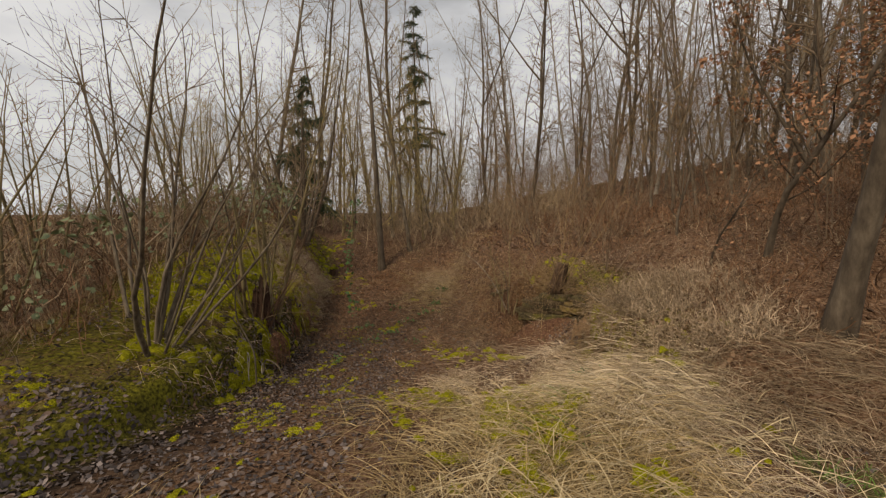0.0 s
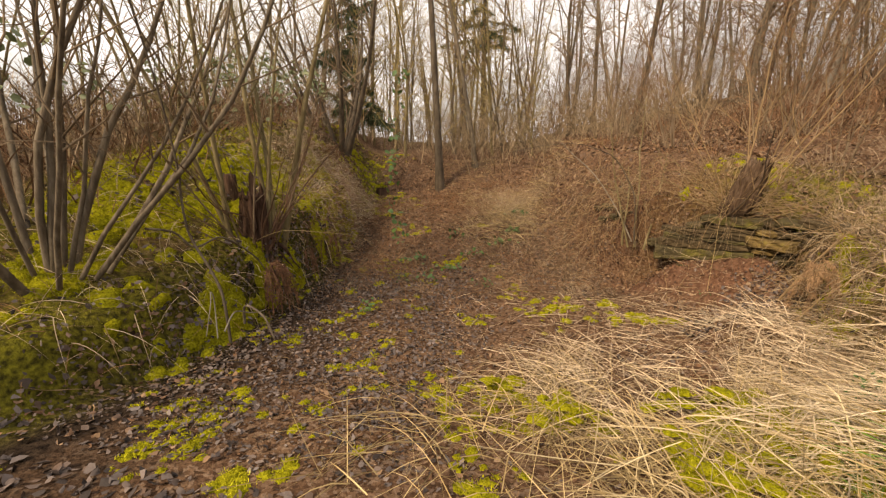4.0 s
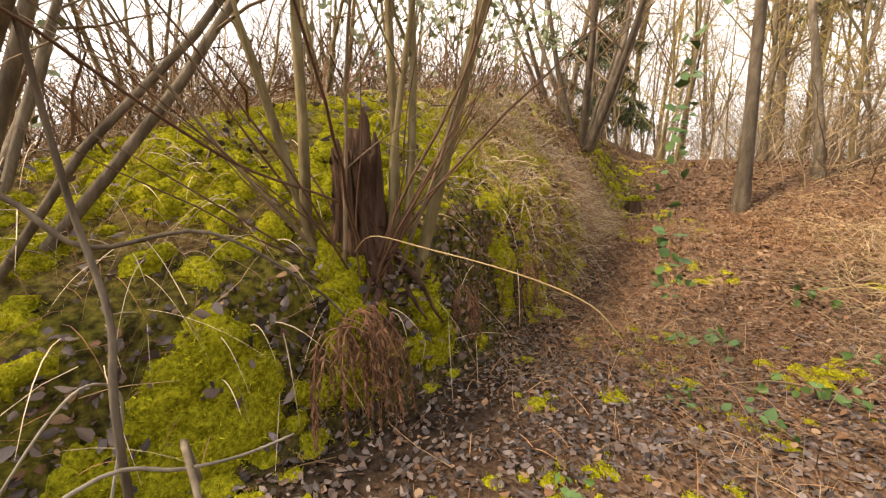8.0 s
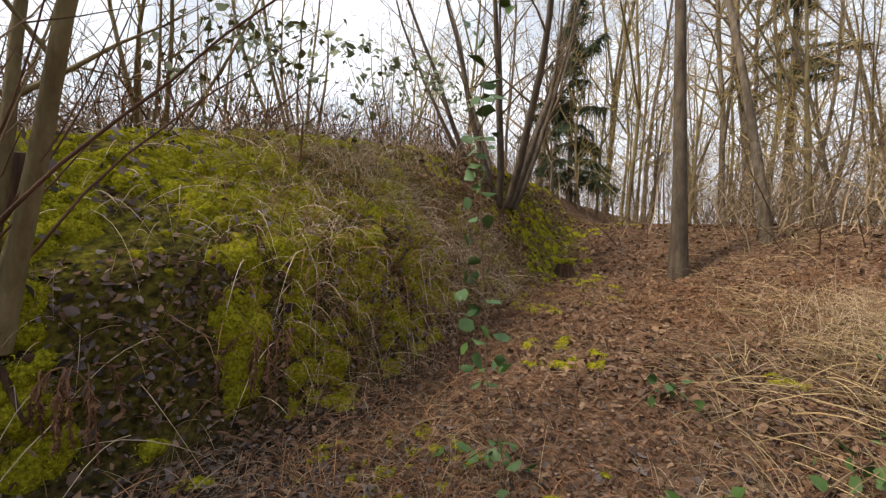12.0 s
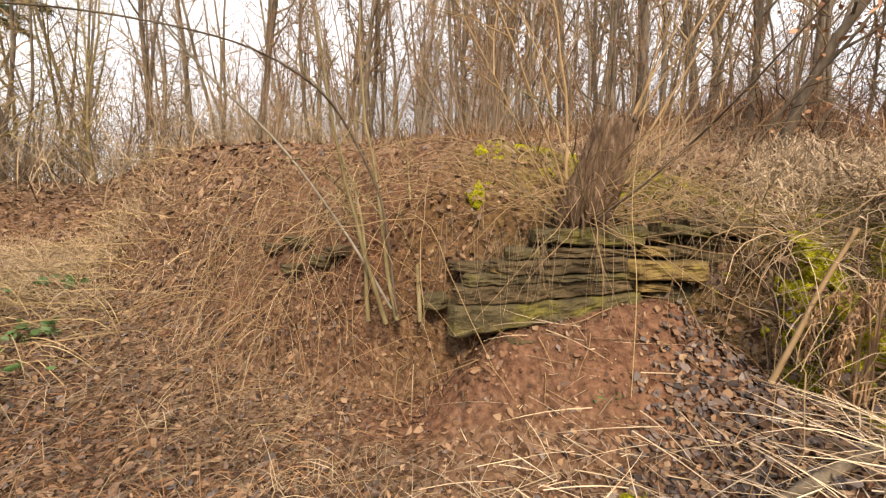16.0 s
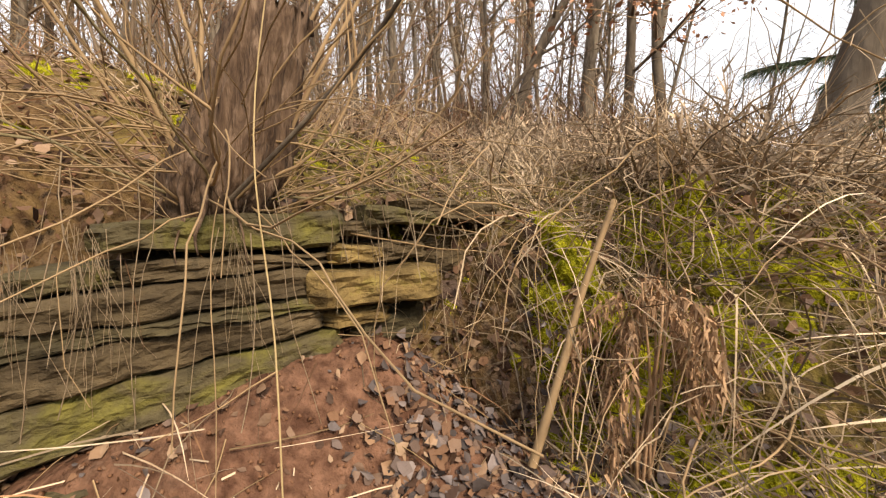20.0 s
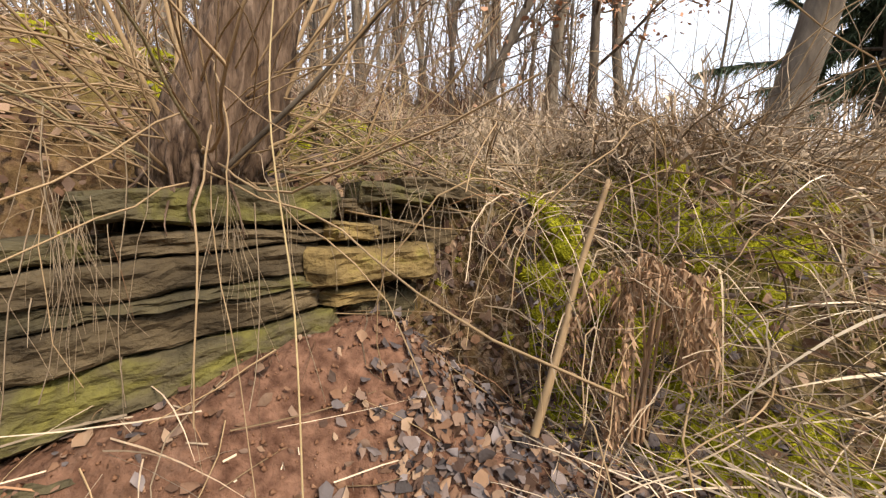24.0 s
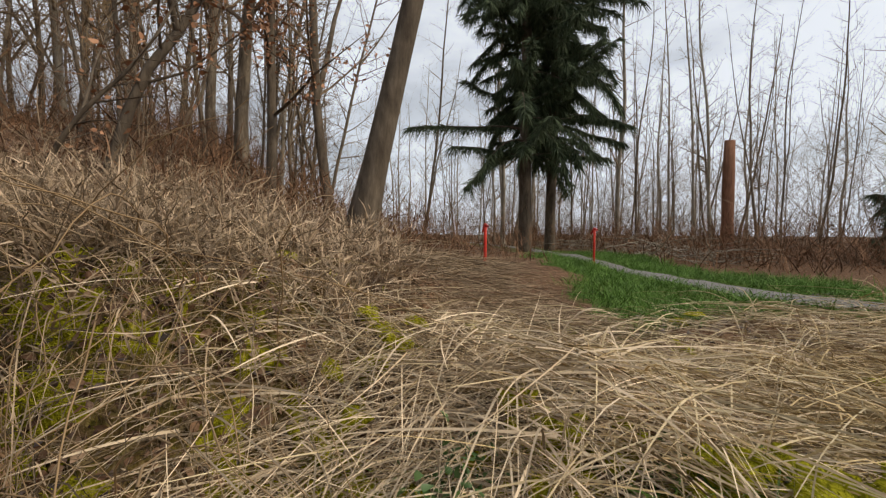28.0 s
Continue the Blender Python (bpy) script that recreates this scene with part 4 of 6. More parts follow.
# red-brown dead weeds over the floor
g = Geo()
P, N = sample(rs, 15000, (-3.4, 1.6, 6.0, 13.0), lambda x, y: (0.15 + patches(x, y, 75, 1.0)) * band(x, left_foot(y) + 0.3, right_foot(y) + 0.2, 0.3) * step(5.2, 6.8, y - 0.5 * x - 1.2))
n = len(P)
blades(g, P, np.stack([rs.normal(0, 0.8, n), rs.normal(0, 0.8, n), rs.uniform(0.05, 1.3, n)], -1), rs.uniform(0.10, 0.40, n), rs.uniform(0.002, 0.0045, n), rs.uniform(0.3, 1.4, n), 6, rs)
P, N = sample(rs, 4200, (-4.0, -2.2, 6.5, 11.0), lambda x, y: band(left_foot(y) - x, -0.5, 1.2, 0.3) * step(7.0, 8.2, y))
n = len(P)
blades(g, P, np.stack([0.5 + rs.normal(0, 0.6, n), rs.normal(0, 0.7, n), rs.uniform(0.1, 1.0, n)], -1), rs.uniform(0.15, 0.5, n), rs.uniform(0.003, 0.006, n), rs.uniform(0.3, 1.2, n), 4, rs)
P, N = sample(rs, 2500, (-4.5, 4.5, 5.5, 12), lambda x, y: 0.2 + band(x - right_foot(y), -0.6, 0.4, 0.3))
n = len(P)
blades(g, P, np.stack([rs.normal(0, 0.8, n), rs.normal(0, 0.8, n), rs.uniform(0.05, 0.6, n)], -1), rs.uniform(0.12, 0.4, n), rs.uniform(0.003, 0.005, n), rs.uniform(0.2, 1.0, n), 4, rs)
P, N = sample(rs, 1500, (-5, -2.5, 1.0, 6), lambda x, y: step(0.0, 0.8, left_foot(y) - x))
n = len(P)
blades(g, P, np.stack([rs.normal(0, 0.8, n), rs.normal(0, 0.8, n), rs.uniform(0.05, 0.8, n)], -1), rs.uniform(0.12, 0.45, n), rs.uniform(0.003, 0.005, n), rs.uniform(0.2, 1.0, n), 4, rs)
stuff("dead_weeds", g, M_WEED, "matted red-brown dead weeds on the hollow's floor", "weeds")

g = Geo()
for cx, cy, r, n in ((0.2, 10.2, 0.6, 420), (-0.3, 11.4, 0.7, 380), (0.5, 11.8, 0.6, 300), (-0.6, 9.4, 0.5, 200), (-1.2, 13.2, 0.8, 260)):
    tussock(g, cx, cy, r, n, 0.3, 0.8, rs, 1.0, (0, 0), 0.005)
stuff("dry_grass", g, M_STRAW, "pale dead grass at the hollow's head", "grass")

# thin tan stems that stand and lie tangled on the floor, and the pale clump at its head
g = Geo()
P, N = sample(rs, 9000, (-2.7, 1.0, 6.9, 11.5), lambda x, y: (0.15 + patches(x, y, 99, 1.5)) * band(x, left_foot(y) + 0.2, right_foot(y) - 0.1, 0.3))
n = len(P)
blades(g, P, np.stack([rs.normal(0, 0.9, n), rs.normal(0, 0.9, n), rs.uniform(0.05, 1.1, n)], -1), rs.uniform(0.12, 0.42, n), rs.uniform(0.0016, 0.0032, n), rs.uniform(0.2, 1.2, n), 5, rs)
stuff("dead_weeds", g, M_TANGLE, "thin tan dead stems tangled over the hollow's floor", "weeds")
g = Geo()
P, N = sample(rs, 2400, (-1.3, 1.2, 9.4, 13.0), lambda x, y: np.exp(-((x + 0.1 - 0.05 * (y - 10)) / 0.65) ** 2 - ((y - 11.0) / 1.0) ** 2))
n = len(P)
blades(g, P, np.stack([rs.normal(0, 0.55, n), rs.normal(0, 0.55, n), np.ones(n)], -1), rs.uniform(0.2, 0.62, n), rs.uniform(0.002, 0.0045, n), rs.uniform(0.1, 0.9, n), 5, rs)
stuff("dry_grass", g, M_FRINGE, "pale bushy dead grass standing at the hollow's head", "grass")

# straws that trail over the moss
g = Geo()
P, N = sample(rs, 950, (-4.8, -2.3, 4.2, 9.8), lambda x, y: band(left_foot(y) - x, 0.05, 2.2, 0.2) * (0.15 + patches(x, y, 91, 2.4)))
n = len(P)
P[:, 2] += rs.uniform(0.01, 0.09, n)
blades(g, P, np.stack([0.75 + rs.normal(0, 0.6, n), rs.normal(-0.1, 0.75, n), rs.uniform(-0.25, 0.75, n)], -1), rs.uniform(0.15, 0.55, n), rs.uniform(0.0022, 0.005, n), rs.uniform(0.35, 1.0, n), 6, rs)
P, N = sample(rs, 4600, (-4.8, -2.6, 7.0, 10.8), lambda x, y: band(left_foot(y) - x, 0.1, 1.5, 0.3) * (0.05 + patches(x, y, 93, 1.8)) * step(7.2, 8.6, y))
n = len(P)
blades(g, P, np.stack([0.45 + rs.normal(0, 0.5, n), rs.normal(-0.2, 0.5, n), rs.uniform(0.2, 1.2, n)], -1), rs.uniform(0.2, 0.6, n), rs.uniform(0.002, 0.0045, n), rs.uniform(0.3, 1.1, n), 5, rs)
stuff("dry_grass", g, M_STRAW_GREY, "tan straws trailing over the mossy bank", "grass")

g = Geo()
P, N = sample(rs, 6000, (-3.4, 0.2, 7.0, 12.0), lambda x, y: (0.2 + patches(x, y, 77, 1.3)) * band(x, left_foot(y) - 0.2, right_foot(y) - 0.6, 0.4))
n = len(P)
blades(g, P + N * 0.02, np.stack([rs.normal(0, 0.9, n), rs.normal(0, 0.9, n), rs.uniform(0.0, 0.7, n)], -1), rs.uniform(0.03, 0.12, n), rs.uniform(0.003, 0.009, n), rs.uniform(0.1, 0.8, n), 4, rs)
stuff("dead_weeds", g, M_FROND, "crumpled rust-brown dead bracken on the hollow's floor", "weeds")

# green grass by the path, and the tuft in the straw
g = Geo()
P, N = sample(rs, 18000, (-4, 10, -3.5, 3.0), lambda x, y: zones(x, y)[..., 1] * (1 - step(0.38, 0.30, np.abs(y - path_y(x)))) * (0.25 + step(1.5, 2.5, x)))
n = len(P)
blades(g, P, np.stack([rs.normal(0, 0.5, n), rs.normal(0, 0.5, n), np.ones(n)], -1), rs.uniform(0.08, 0.26, n), rs.uniform(0.004, 0.008, n), rs.uniform(0.2, 0.6, n), 3, rs)
for cx, cy, r, n in ((1.28, 4.02, 0.22, 420), (1.68, 4.60, 0.2, 260), (1.1, 4.6, 0.12, 90), (0.9, 3.2, 0.3, 90)):
    tussock(g, cx, cy, r, n, 0.12, 0.34, rs, 1.2, (0, 0), 0.006)
stuff("green_grass", g, M_GRASS, "fresh green grass beside the path and in the straw", "grass")

# undergrowth: thin bare stems in the wood and on the banks
def undergrowth(name, n, box, weight, hmin, hmax, mat, label, side=3, seed=9, stout=1.0):
    rng = np.random.default_rng(seed)
    P, N = sample(rng, n, box, weight)
    g = Geo()
    for p in P:
        h = rng.uniform(hmin, hmax)
        q, r = limb(rng, p - (0, 0, 0.05), (rng.normal(0, 0.45), rng.normal(0, 0.45), 1), h, rng.uniform(0.0025, 0.006) * min(1.6, 0.7 + h) * stout, 5, 0.22, 0.02, 0.7)
        g.ribbon(q, r, rng)
        branches(rng, g, q, r, side, 0.25, h * 0.42, 0.5, 0, 0.05, 3, 0.7, True)
    return stuff(name, g, mat, label, "undergrowth")


undergrowth("undergrowth", 1900, (2.4, 14, 4.6, 18), lambda x, y: step(0.4, 1.3, x - right_foot(y)) * (0.12 + patches(x, y, 81, 0.9, 0.2)), 0.12, 0.5, M_TANGLE, "low leafless tan undergrowth on the wooded slope", 4, 9)
undergrowth("undergrowth", 2600, (3.0, 14, 3.8, 15), lambda x, y: step(0.7, 1.6, x - right_foot(y)) * (0.2 + patches(x, y, 82, 0.8)), 0.12, 0.55, M_BRUSH, "low red-brown brush on the wooded slope", 5, 19, 1.5)
undergrowth("undergrowth", 1500, (9, 32, 4, 36), lambda x, y: (0.3 + patches(x, y, 86, 0.5)) * step(4.0, 6.5, y - 0.1 * x), 0.25, 1.3, M_BRUSH, "red-brown brush high on the wooded slope", 6, 23, 2.4)
undergrowth("undergrowth", 800, (5.6, 14, 3.4, 9), lambda x, y: step(1.2, 2.2, x - right_foot(y)) * (0.25 + patches(x, y, 88, 0.7)), 0.4, 1.3, M_BRUSH, "dense red-brown brush behind the leaning tree", 7, 29)
undergrowth("undergrowth", 420, (5.0, 18, 6.5, 22), lambda x, y: step(0.9, 1.8, x - right_foot(y)), 0.7, 2.4, M_TWIG, "taller bare saplings on the wooded slope", 6, 21)
undergrowth("undergrowth", 1300, (2.1, 4.2, 4.3, 6.4), lambda x, y: step(0.2, 0.6, x - right_foot(y)) * (0.3 + patches(x, y, 89, 1.6)), 0.12, 0.42, M_FRINGE, "low brushwood on the bank's nose", 5, 22)
undergrowth("undergrowth", 1300, (-9, -3.0, 1.0, 15), lambda x, y: step(0.9, 2.0, left_foot(y) - x) * (0.3 + step(-6.5, -4, x)), 0.3, 1.2, M_BRUSH, "leafless brushwood on the bank above the moss", 5, 10)
undergrowth("undergrowth", 1900, (-9, -3.4, 3.0, 15), lambda x, y: step(1.3, 2.4, left_foot(y) - x), 0.3, 1.25, M_TANGLE, "pale dry brush on the bank above the moss", 6, 20)
undergrowth("undergrowth", 2300, (-9, 6, 13.0, 26), lambda x, y: (0.3 + patches(x, y, 83, 0.5)) * (0.25 + step(-3.5, -2.0, x) + step(17, 20, y)), 0.4, 2.2, M_TANGLE, "pale leafless brush beyond the hollow's head", 6, 11)
undergrowth("undergrowth", 3600, (4.5, 20, -9, 4.5), lambda x, y: step(-1.6, -3.4, y + 0.12 * (x - 5)) + 0.8 * step(6.2, 7.6, x) * step(-0.2, 0.8, y), 0.4, 1.5, M_BRUSH, "red-brown brush along the edge of the grass", 5, 12)


# ---- sandstone face under the willow ----
M_STONE = material("sandstone", [(0.030, 0.022, 0.013), (0.068, 0.049, 0.028), (0.11, 0.080, 0.045), (0.16, 0.115, 0.064)], 4, 9, rough=0.95, bump=0.9, bump_scale=42, stretch=(1.0, 1.0, 1.7), per="object", amount=0.12, ramp=(0.3, 0.7), distort=0.6)
M_STONE_OCHRE = material("sandstone_ochre", [(0.05, 0.034, 0.017), (0.13, 0.088, 0.036), (0.22, 0.15, 0.06), (0.24, 0.19, 0.05)], 7, 9, rough=0.95, bump=1.0, bump_scale=38, stretch=(1.0, 1.0, 1.4), per="object", amount=0.12, ramp=(0.3, 0.7), distort=0.5)
M_STONE_GREEN = material("sandstone_algae", [(0.030, 0.024, 0.016), (0.058, 0.047, 0.026), (0.085, 0.068, 0.036), (0.11, 0.095, 0.030), (0.165, 0.145, 0.034)], 4.5, 10, rough=0.9, bump=0.9, bump_scale=42, stretch=(1.0, 1.0, 1.5), per="object", amount=0.12, ramp=(0.3, 0.72), distort=0.8)


def mossy_stone():
    """Dark wet stone whose upper faces carry moss."""
    m = material("stone_mossy", [(0.014, 0.011, 0.008), (0.04, 0.032, 0.02), (0.085, 0.068, 0.042)], 6, 9, rough=0.95, bump=0.9, bump_scale=40, stretch=(1, 1, 1.6), per="object", amount=0.2)
    n, l = m.node_tree.nodes, m.node_tree.links
    b = n["Principled BSDF"]
    base = b.inputs["Base Color"].links[0].from_socket
    geo = n.new("ShaderNodeNewGeometry")
    xyz = n.new("ShaderNodeSeparateXYZ")
    l.new(geo.outputs["Normal"], xyz.inputs["Vector"])
    co = n.new("ShaderNodeTexCoord")
    nz = n.new("ShaderNodeTexNoise")
    nz.inputs["Scale"].default_value, nz.inputs["Detail"].default_value = 9, 8
    l.new(co.outputs["Object"], nz.inputs["Vector"])
    add = n.new("ShaderNodeMath")
    add.operation = "MULTIPLY_ADD"
    add.inputs[1].default_value = 0.55
    l.new(xyz.outputs["Z"], add.inputs[0])
    l.new(nz.outputs["Fac"], add.inputs[2])
    mr = n.new("ShaderNodeMapRange")
    mr.inputs["From Min"].default_value, mr.inputs["From Max"].default_value = 0.66, 0.92
    l.new(add.outputs["Value"], mr.inputs["Value"])
    mx = n.new("ShaderNodeMixRGB")
    mx.inputs["Color2"].default_value = (0.20, 0.18, 0.018, 1)
    l.new(mr.outputs["Result"], mx.inputs["Fac"])
    l.new(base, mx.inputs["Color1"])
    l.new(mx.outputs["Color"], b.inputs["Base Color"])
    return m


M_STONE_DARK = mossy_stone()
FACE_A, FACE_D, FACE_N = Vector((1.28, 7.42, 0)), Vector((0.689, -0.7246, 0)), Vector((0.7246, 0.689, 0))


def crack(x, z):
    """How far a bedding plane strays at a place along the face."""
    return 0.006 * math.sin(5.1 * x + 31 * z + 0.4) + 0.003 * math.sin(13.7 * x + 57 * z + 2.1) + 0.0025 * math.sin(31 * x + 13 * z) + 0.0015 * math.sin(83 * x + 90 * z)


def slab_mesh(rng, length, z0, z1, z0b, z1b, depth, mat, stations=0, s0=0.0):
    """A weathered bed of stone with stray edges, small ledges and a broken face. x along the bed, y into the bank."""
    k = max(8, int(length / 0.028))
    face = (0.0, 0.10, 0.24, 0.40, 0.56, 0.72, 0.88, 1.0)
    ledge = rng.uniform(-0.0025, 0.0035, len(face))
    ledge[0], ledge[-1] = 0.016, 0.013
    wave = rng.uniform(0, 6.3, 4)
    end0, end1 = rng.uniform(-0.016, 0.010, len(face)), rng.uniform(-0.010, 0.016, len(face))
    vs = []
    for i in range(k):
        t = i / (k - 1)
        x = t * length
        lo = z0 + (z0b - z0) * t + crack(s0 + x, z0)
        hi = z1 + (z1b - z1) * t + crack(s0 + x, z1) + 0.002
        hi = max(hi, lo + 0.018)
        broken = 0.010 * math.sin(x * 6.3 + wave[0]) + 0.006 * math.sin(x * 17 + wave[1]) + 0.004 * math.sin(x * 41 + wave[3])
        tip = 0.045 * (max(0.0, 1 - t * length / 0.04) ** 2 + max(0.0, 1 - (1 - t) * length / 0.04) ** 2)
        sec = []
        for j, u in enumerate(face):
            fr = 0.012 + ledge[j] + broken + tip + rng.uniform(-0.0045, 0.0045) + 0.005 * math.sin(x * 38 + u * 9 + wave[2])
            sec.append((x + (end0[j] if i == 0 else end1[j] if i == k - 1 else 0.0), fr, lo + (hi - lo) * u + rng.uniform(-0.002, 0.002)))
        sec += [(x, depth, hi), (x, depth, lo)]
        vs.extend(sec)
    w = len(face) + 2
    q = [(i * w + a, i * w + (a + 1) % w, (i + 1) * w + (a + 1) % w, (i + 1) * w + a) for i in range(k - 1) for a in range(w)]
    tr = [(0, a + 1, a) for a in range(1, w - 1)] + [((k - 1) * w, (k - 1) * w + a, (k - 1) * w + a + 1) for a in range(1, w - 1)]
    return mesh_from("slab", np.array(vs), q, tr, mat, smooth=False)


rock = thing("rock_outcrop", (0, 0, 0), label="layered yellow-green sandstone outcrop undercut in the bank", category="rock")
rr_ = np.random.default_rng(3)


def bed(s0, s1, z0, z1, z0b, z1b, back, mat, depth=0.34, name="slab", parent=None):
    ob = part(name, slab_mesh(rr_, s1 - s0, z0, z1, z0b, z1b, depth, mat, 0, s0), parent or rock)
    p = FACE_A + FACE_D * s0 + FACE_N * (back - 0.03)
    ob.matrix_basis = Matrix.Translation(p) @ Matrix.Rotation(math.atan2(FACE_D.y, FACE_D.x), 4, "Z")
    return ob


# lower courses: long beds that thin out to one side
for row in ((0.15, 1.10, -0.10, 0.050, 0.05, 0.146, 0.0, M_STONE_GREEN), (0.17, 1.08, 0.058, 0.146, 0.154, 0.222, 0.010, M_STONE), (0.22, 1.07, 0.152, 0.214, 0.228, 0.250, 0.006, M_STONE_GREEN),
            (0.34, 0.56, 0.222, 0.268, 0.226, 0.274, 0.030, M_STONE_OCHRE), (0.36, 1.08, 0.226, 0.290, 0.256, 0.322, 0.008, M_STONE), (0.44, 0.61, 0.300, 0.344, 0.304, 0.352, 0.022, M_STONE_GREEN)):
    bed(*row)
# middle courses
for row in ((0.62, 1.08, 0.306, 0.352, 0.330, 0.374, 0.018, M_STONE), (0.58, 1.12, 0.384, 0.456, 0.388, 0.472, 0.012, M_STONE_GREEN),
            (1.085, 1.225, 0.338, 0.382, 0.338, 0.376, -0.012, M_STONE_OCHRE), (1.20, 1.40, 0.330, 0.385, 0.335, 0.38, 0.07, M_STONE), (1.03, 1.395, 0.222, 0.318, 0.212, 0.315, -0.045, M_STONE_OCHRE),
            (1.07, 1.25, 0.165, 0.204, 0.158, 0.198, 0.0, M_STONE_OCHRE), (1.14, 1.38, 0.09, 0.165, 0.09, 0.19, 0.03, M_STONE_GREEN), (1.05, 1.27, 0.41, 0.445, 0.40, 0.44, 0.08, M_STONE)):
    bed(*row)
# upper courses and the broken end
for row in ((1.21, 1.43, 0.432, 0.492, 0.425, 0.48, 0.03, M_STONE_GREEN), (1.36, 1.66, 0.455, 0.52, 0.44, 0.50, 0.05, M_STONE), (1.40, 1.76, 0.285, 0.35, 0.27, 0.34, 0.10, M_STONE),
            (1.38, 1.80, 0.36, 0.43, 0.34, 0.42, 0.16, M_STONE), (1.39, 1.85, 0.10, 0.27, 0.08, 0.25, 0.24, M_STONE), (1.60, 1.86, 0.12, 0.235, 0.08, 0.22, -0.02, M_STONE_GREEN),
            (1.74, 2.05, 0.30, 0.39, 0.27, 0.36, 0.02, M_STONE), (0.15, 0.40, 0.215, 0.262, 0.22, 0.27, 0.10, M_STONE), (0.0, 0.13, 0.0, 0.07, 0.01, 0.09, 0.10, M_STONE_GREEN)):
    bed(*row)
# blocks that show through the bank further on, and one in the soil ramp
ledge = thing("rock_ledge", (0, 0, 0), label="small mossy sandstone ledge in the leaf-strewn bank", category="rock")
for x, y, z, ln, h, rz in ((0.98, 8.78, 0.22, 0.14, 0.06, -62), (1.04, 8.60, 0.29, 0.17, 0.05, -65), (1.08, 8.34, 0.17, 0.17, 0.06, -65), (1.12, 8.18, 0.25, 0.13, 0.05, -60), (0.97, 8.5, 0.11, 0.10, 0.05, -60), (1.24, 7.98, 0.30, 0.15, 0.03, -58)):
    ob = part("slab", slab_mesh(rr_, ln, 0, h, 0, h, 0.2, M_STONE_GREEN if rr_.random() < 0.6 else M_STONE, 6), ledge)
    ob.matrix_basis = pose(x, y, z, 0, 0, rz)
ramp_stone = thing("stone", (0, 0, 0), label="flat mossy stone half buried in red soil", category="rock")
ob = part("slab", slab_mesh(rr_, 0.2, 0, 0.05, 0, 0.06, 0.16, M_STONE_GREEN, 6), ramp_stone)
ob.matrix_basis = pose(1.52, 7.02, -0.14, 0, 0, -38)

# mossy stones at the foot of the other bank
bank_rock = thing("bank_stones", (0, 0, 0), label="dark moss-covered stone courses at the foot of the bank", category="rock")
def bank_face(y, z):
    """Where the bank's face stands at a height."""
    xs = np.linspace(-1.8, -4.4, 261)
    k = int(np.argmax(height(xs, np.full(261, y)) > z))
    return float(xs[k])


for rise, lo, hi, jut in ((0.0, 5.7, 8.0, -0.01), (0.17, 6.1, 7.9, 0.02), (0.40, 6.0, 7.6, 0.02)):
    y = lo
    while y < hi:
        ln = rr_.uniform(0.22, 0.6)
        if rr_.random() < 0.55:
            z = float(floor_z(y + ln / 2)) + rise + rr_.uniform(-0.03, 0.03)
            h = rr_.uniform(0.09, 0.17)
            x = bank_face(y + ln / 2, z + h / 2) + jut + rr_.uniform(-0.03, 0.03)
            ob = part("stone", slab_mesh(rr_, ln, 0, h, 0, h * rr_.uniform(0.7, 1.2), 0.32, M_STONE_DARK, 0, y), bank_rock)
            ob.matrix_basis = pose(x, y, z, rr_.uniform(-3, 3), rr_.uniform(-4, 4), 90 + rr_.uniform(-9, 9))
        y += ln + rr_.uniform(0.01, 0.16)


# ---- willow on the rock, and things in the bank ----
def at_ends(name, pts, r0, r1, mat, label, category="branch", lump=0.12, sides=6, parent=None):
    g = Geo()
    pts = np.array(pts, float)
    t = np.linspace(0, len(pts) - 1, (len(pts) - 1) * 5 + 1)
    i = np.minimum(t.astype(int), len(pts) - 2)
    fr = (t - i)[:, None]
    pm = pts[np.maximum(i - 1, 0)]
    pn = pts[np.minimum(i + 2, len(pts) - 1)]
    a, b = pts[i], pts[i + 1]
    q = 0.5 * (2 * a + (b - pm) * fr + (2 * pm - 5 * a + 4 * b - pn) * fr ** 2 + (3 * a - pm - 3 * b + pn) * fr ** 3)
    g.tube(q, np.linspace(r0, r1, len(q)), sides, lump=lump, rng=np.random.default_rng(len(pts)))
    me = g.mesh(name, mat)
    if parent:
        return part(name, me, parent, label)
    return tagged(new(name, me), label, category)


willow = thing("willow_stump", (0, 0, 0), label="cut rough-barked willow trunk with pale whips above rock", category="tree")
g = Geo()
rwil = np.random.default_rng(8)
ang = np.linspace(0, 1, 9)
tp = np.stack([1.93 + 0.13 * ang + 0.015 * np.sin(ang * 5), 6.95 - 0.16 * ang, 0.43 + 0.59 * ang], -1)
prof = np.array([0.075, 0.125, 0.142, 0.136, 0.124, 0.114, 0.107, 0.10, 0.088])


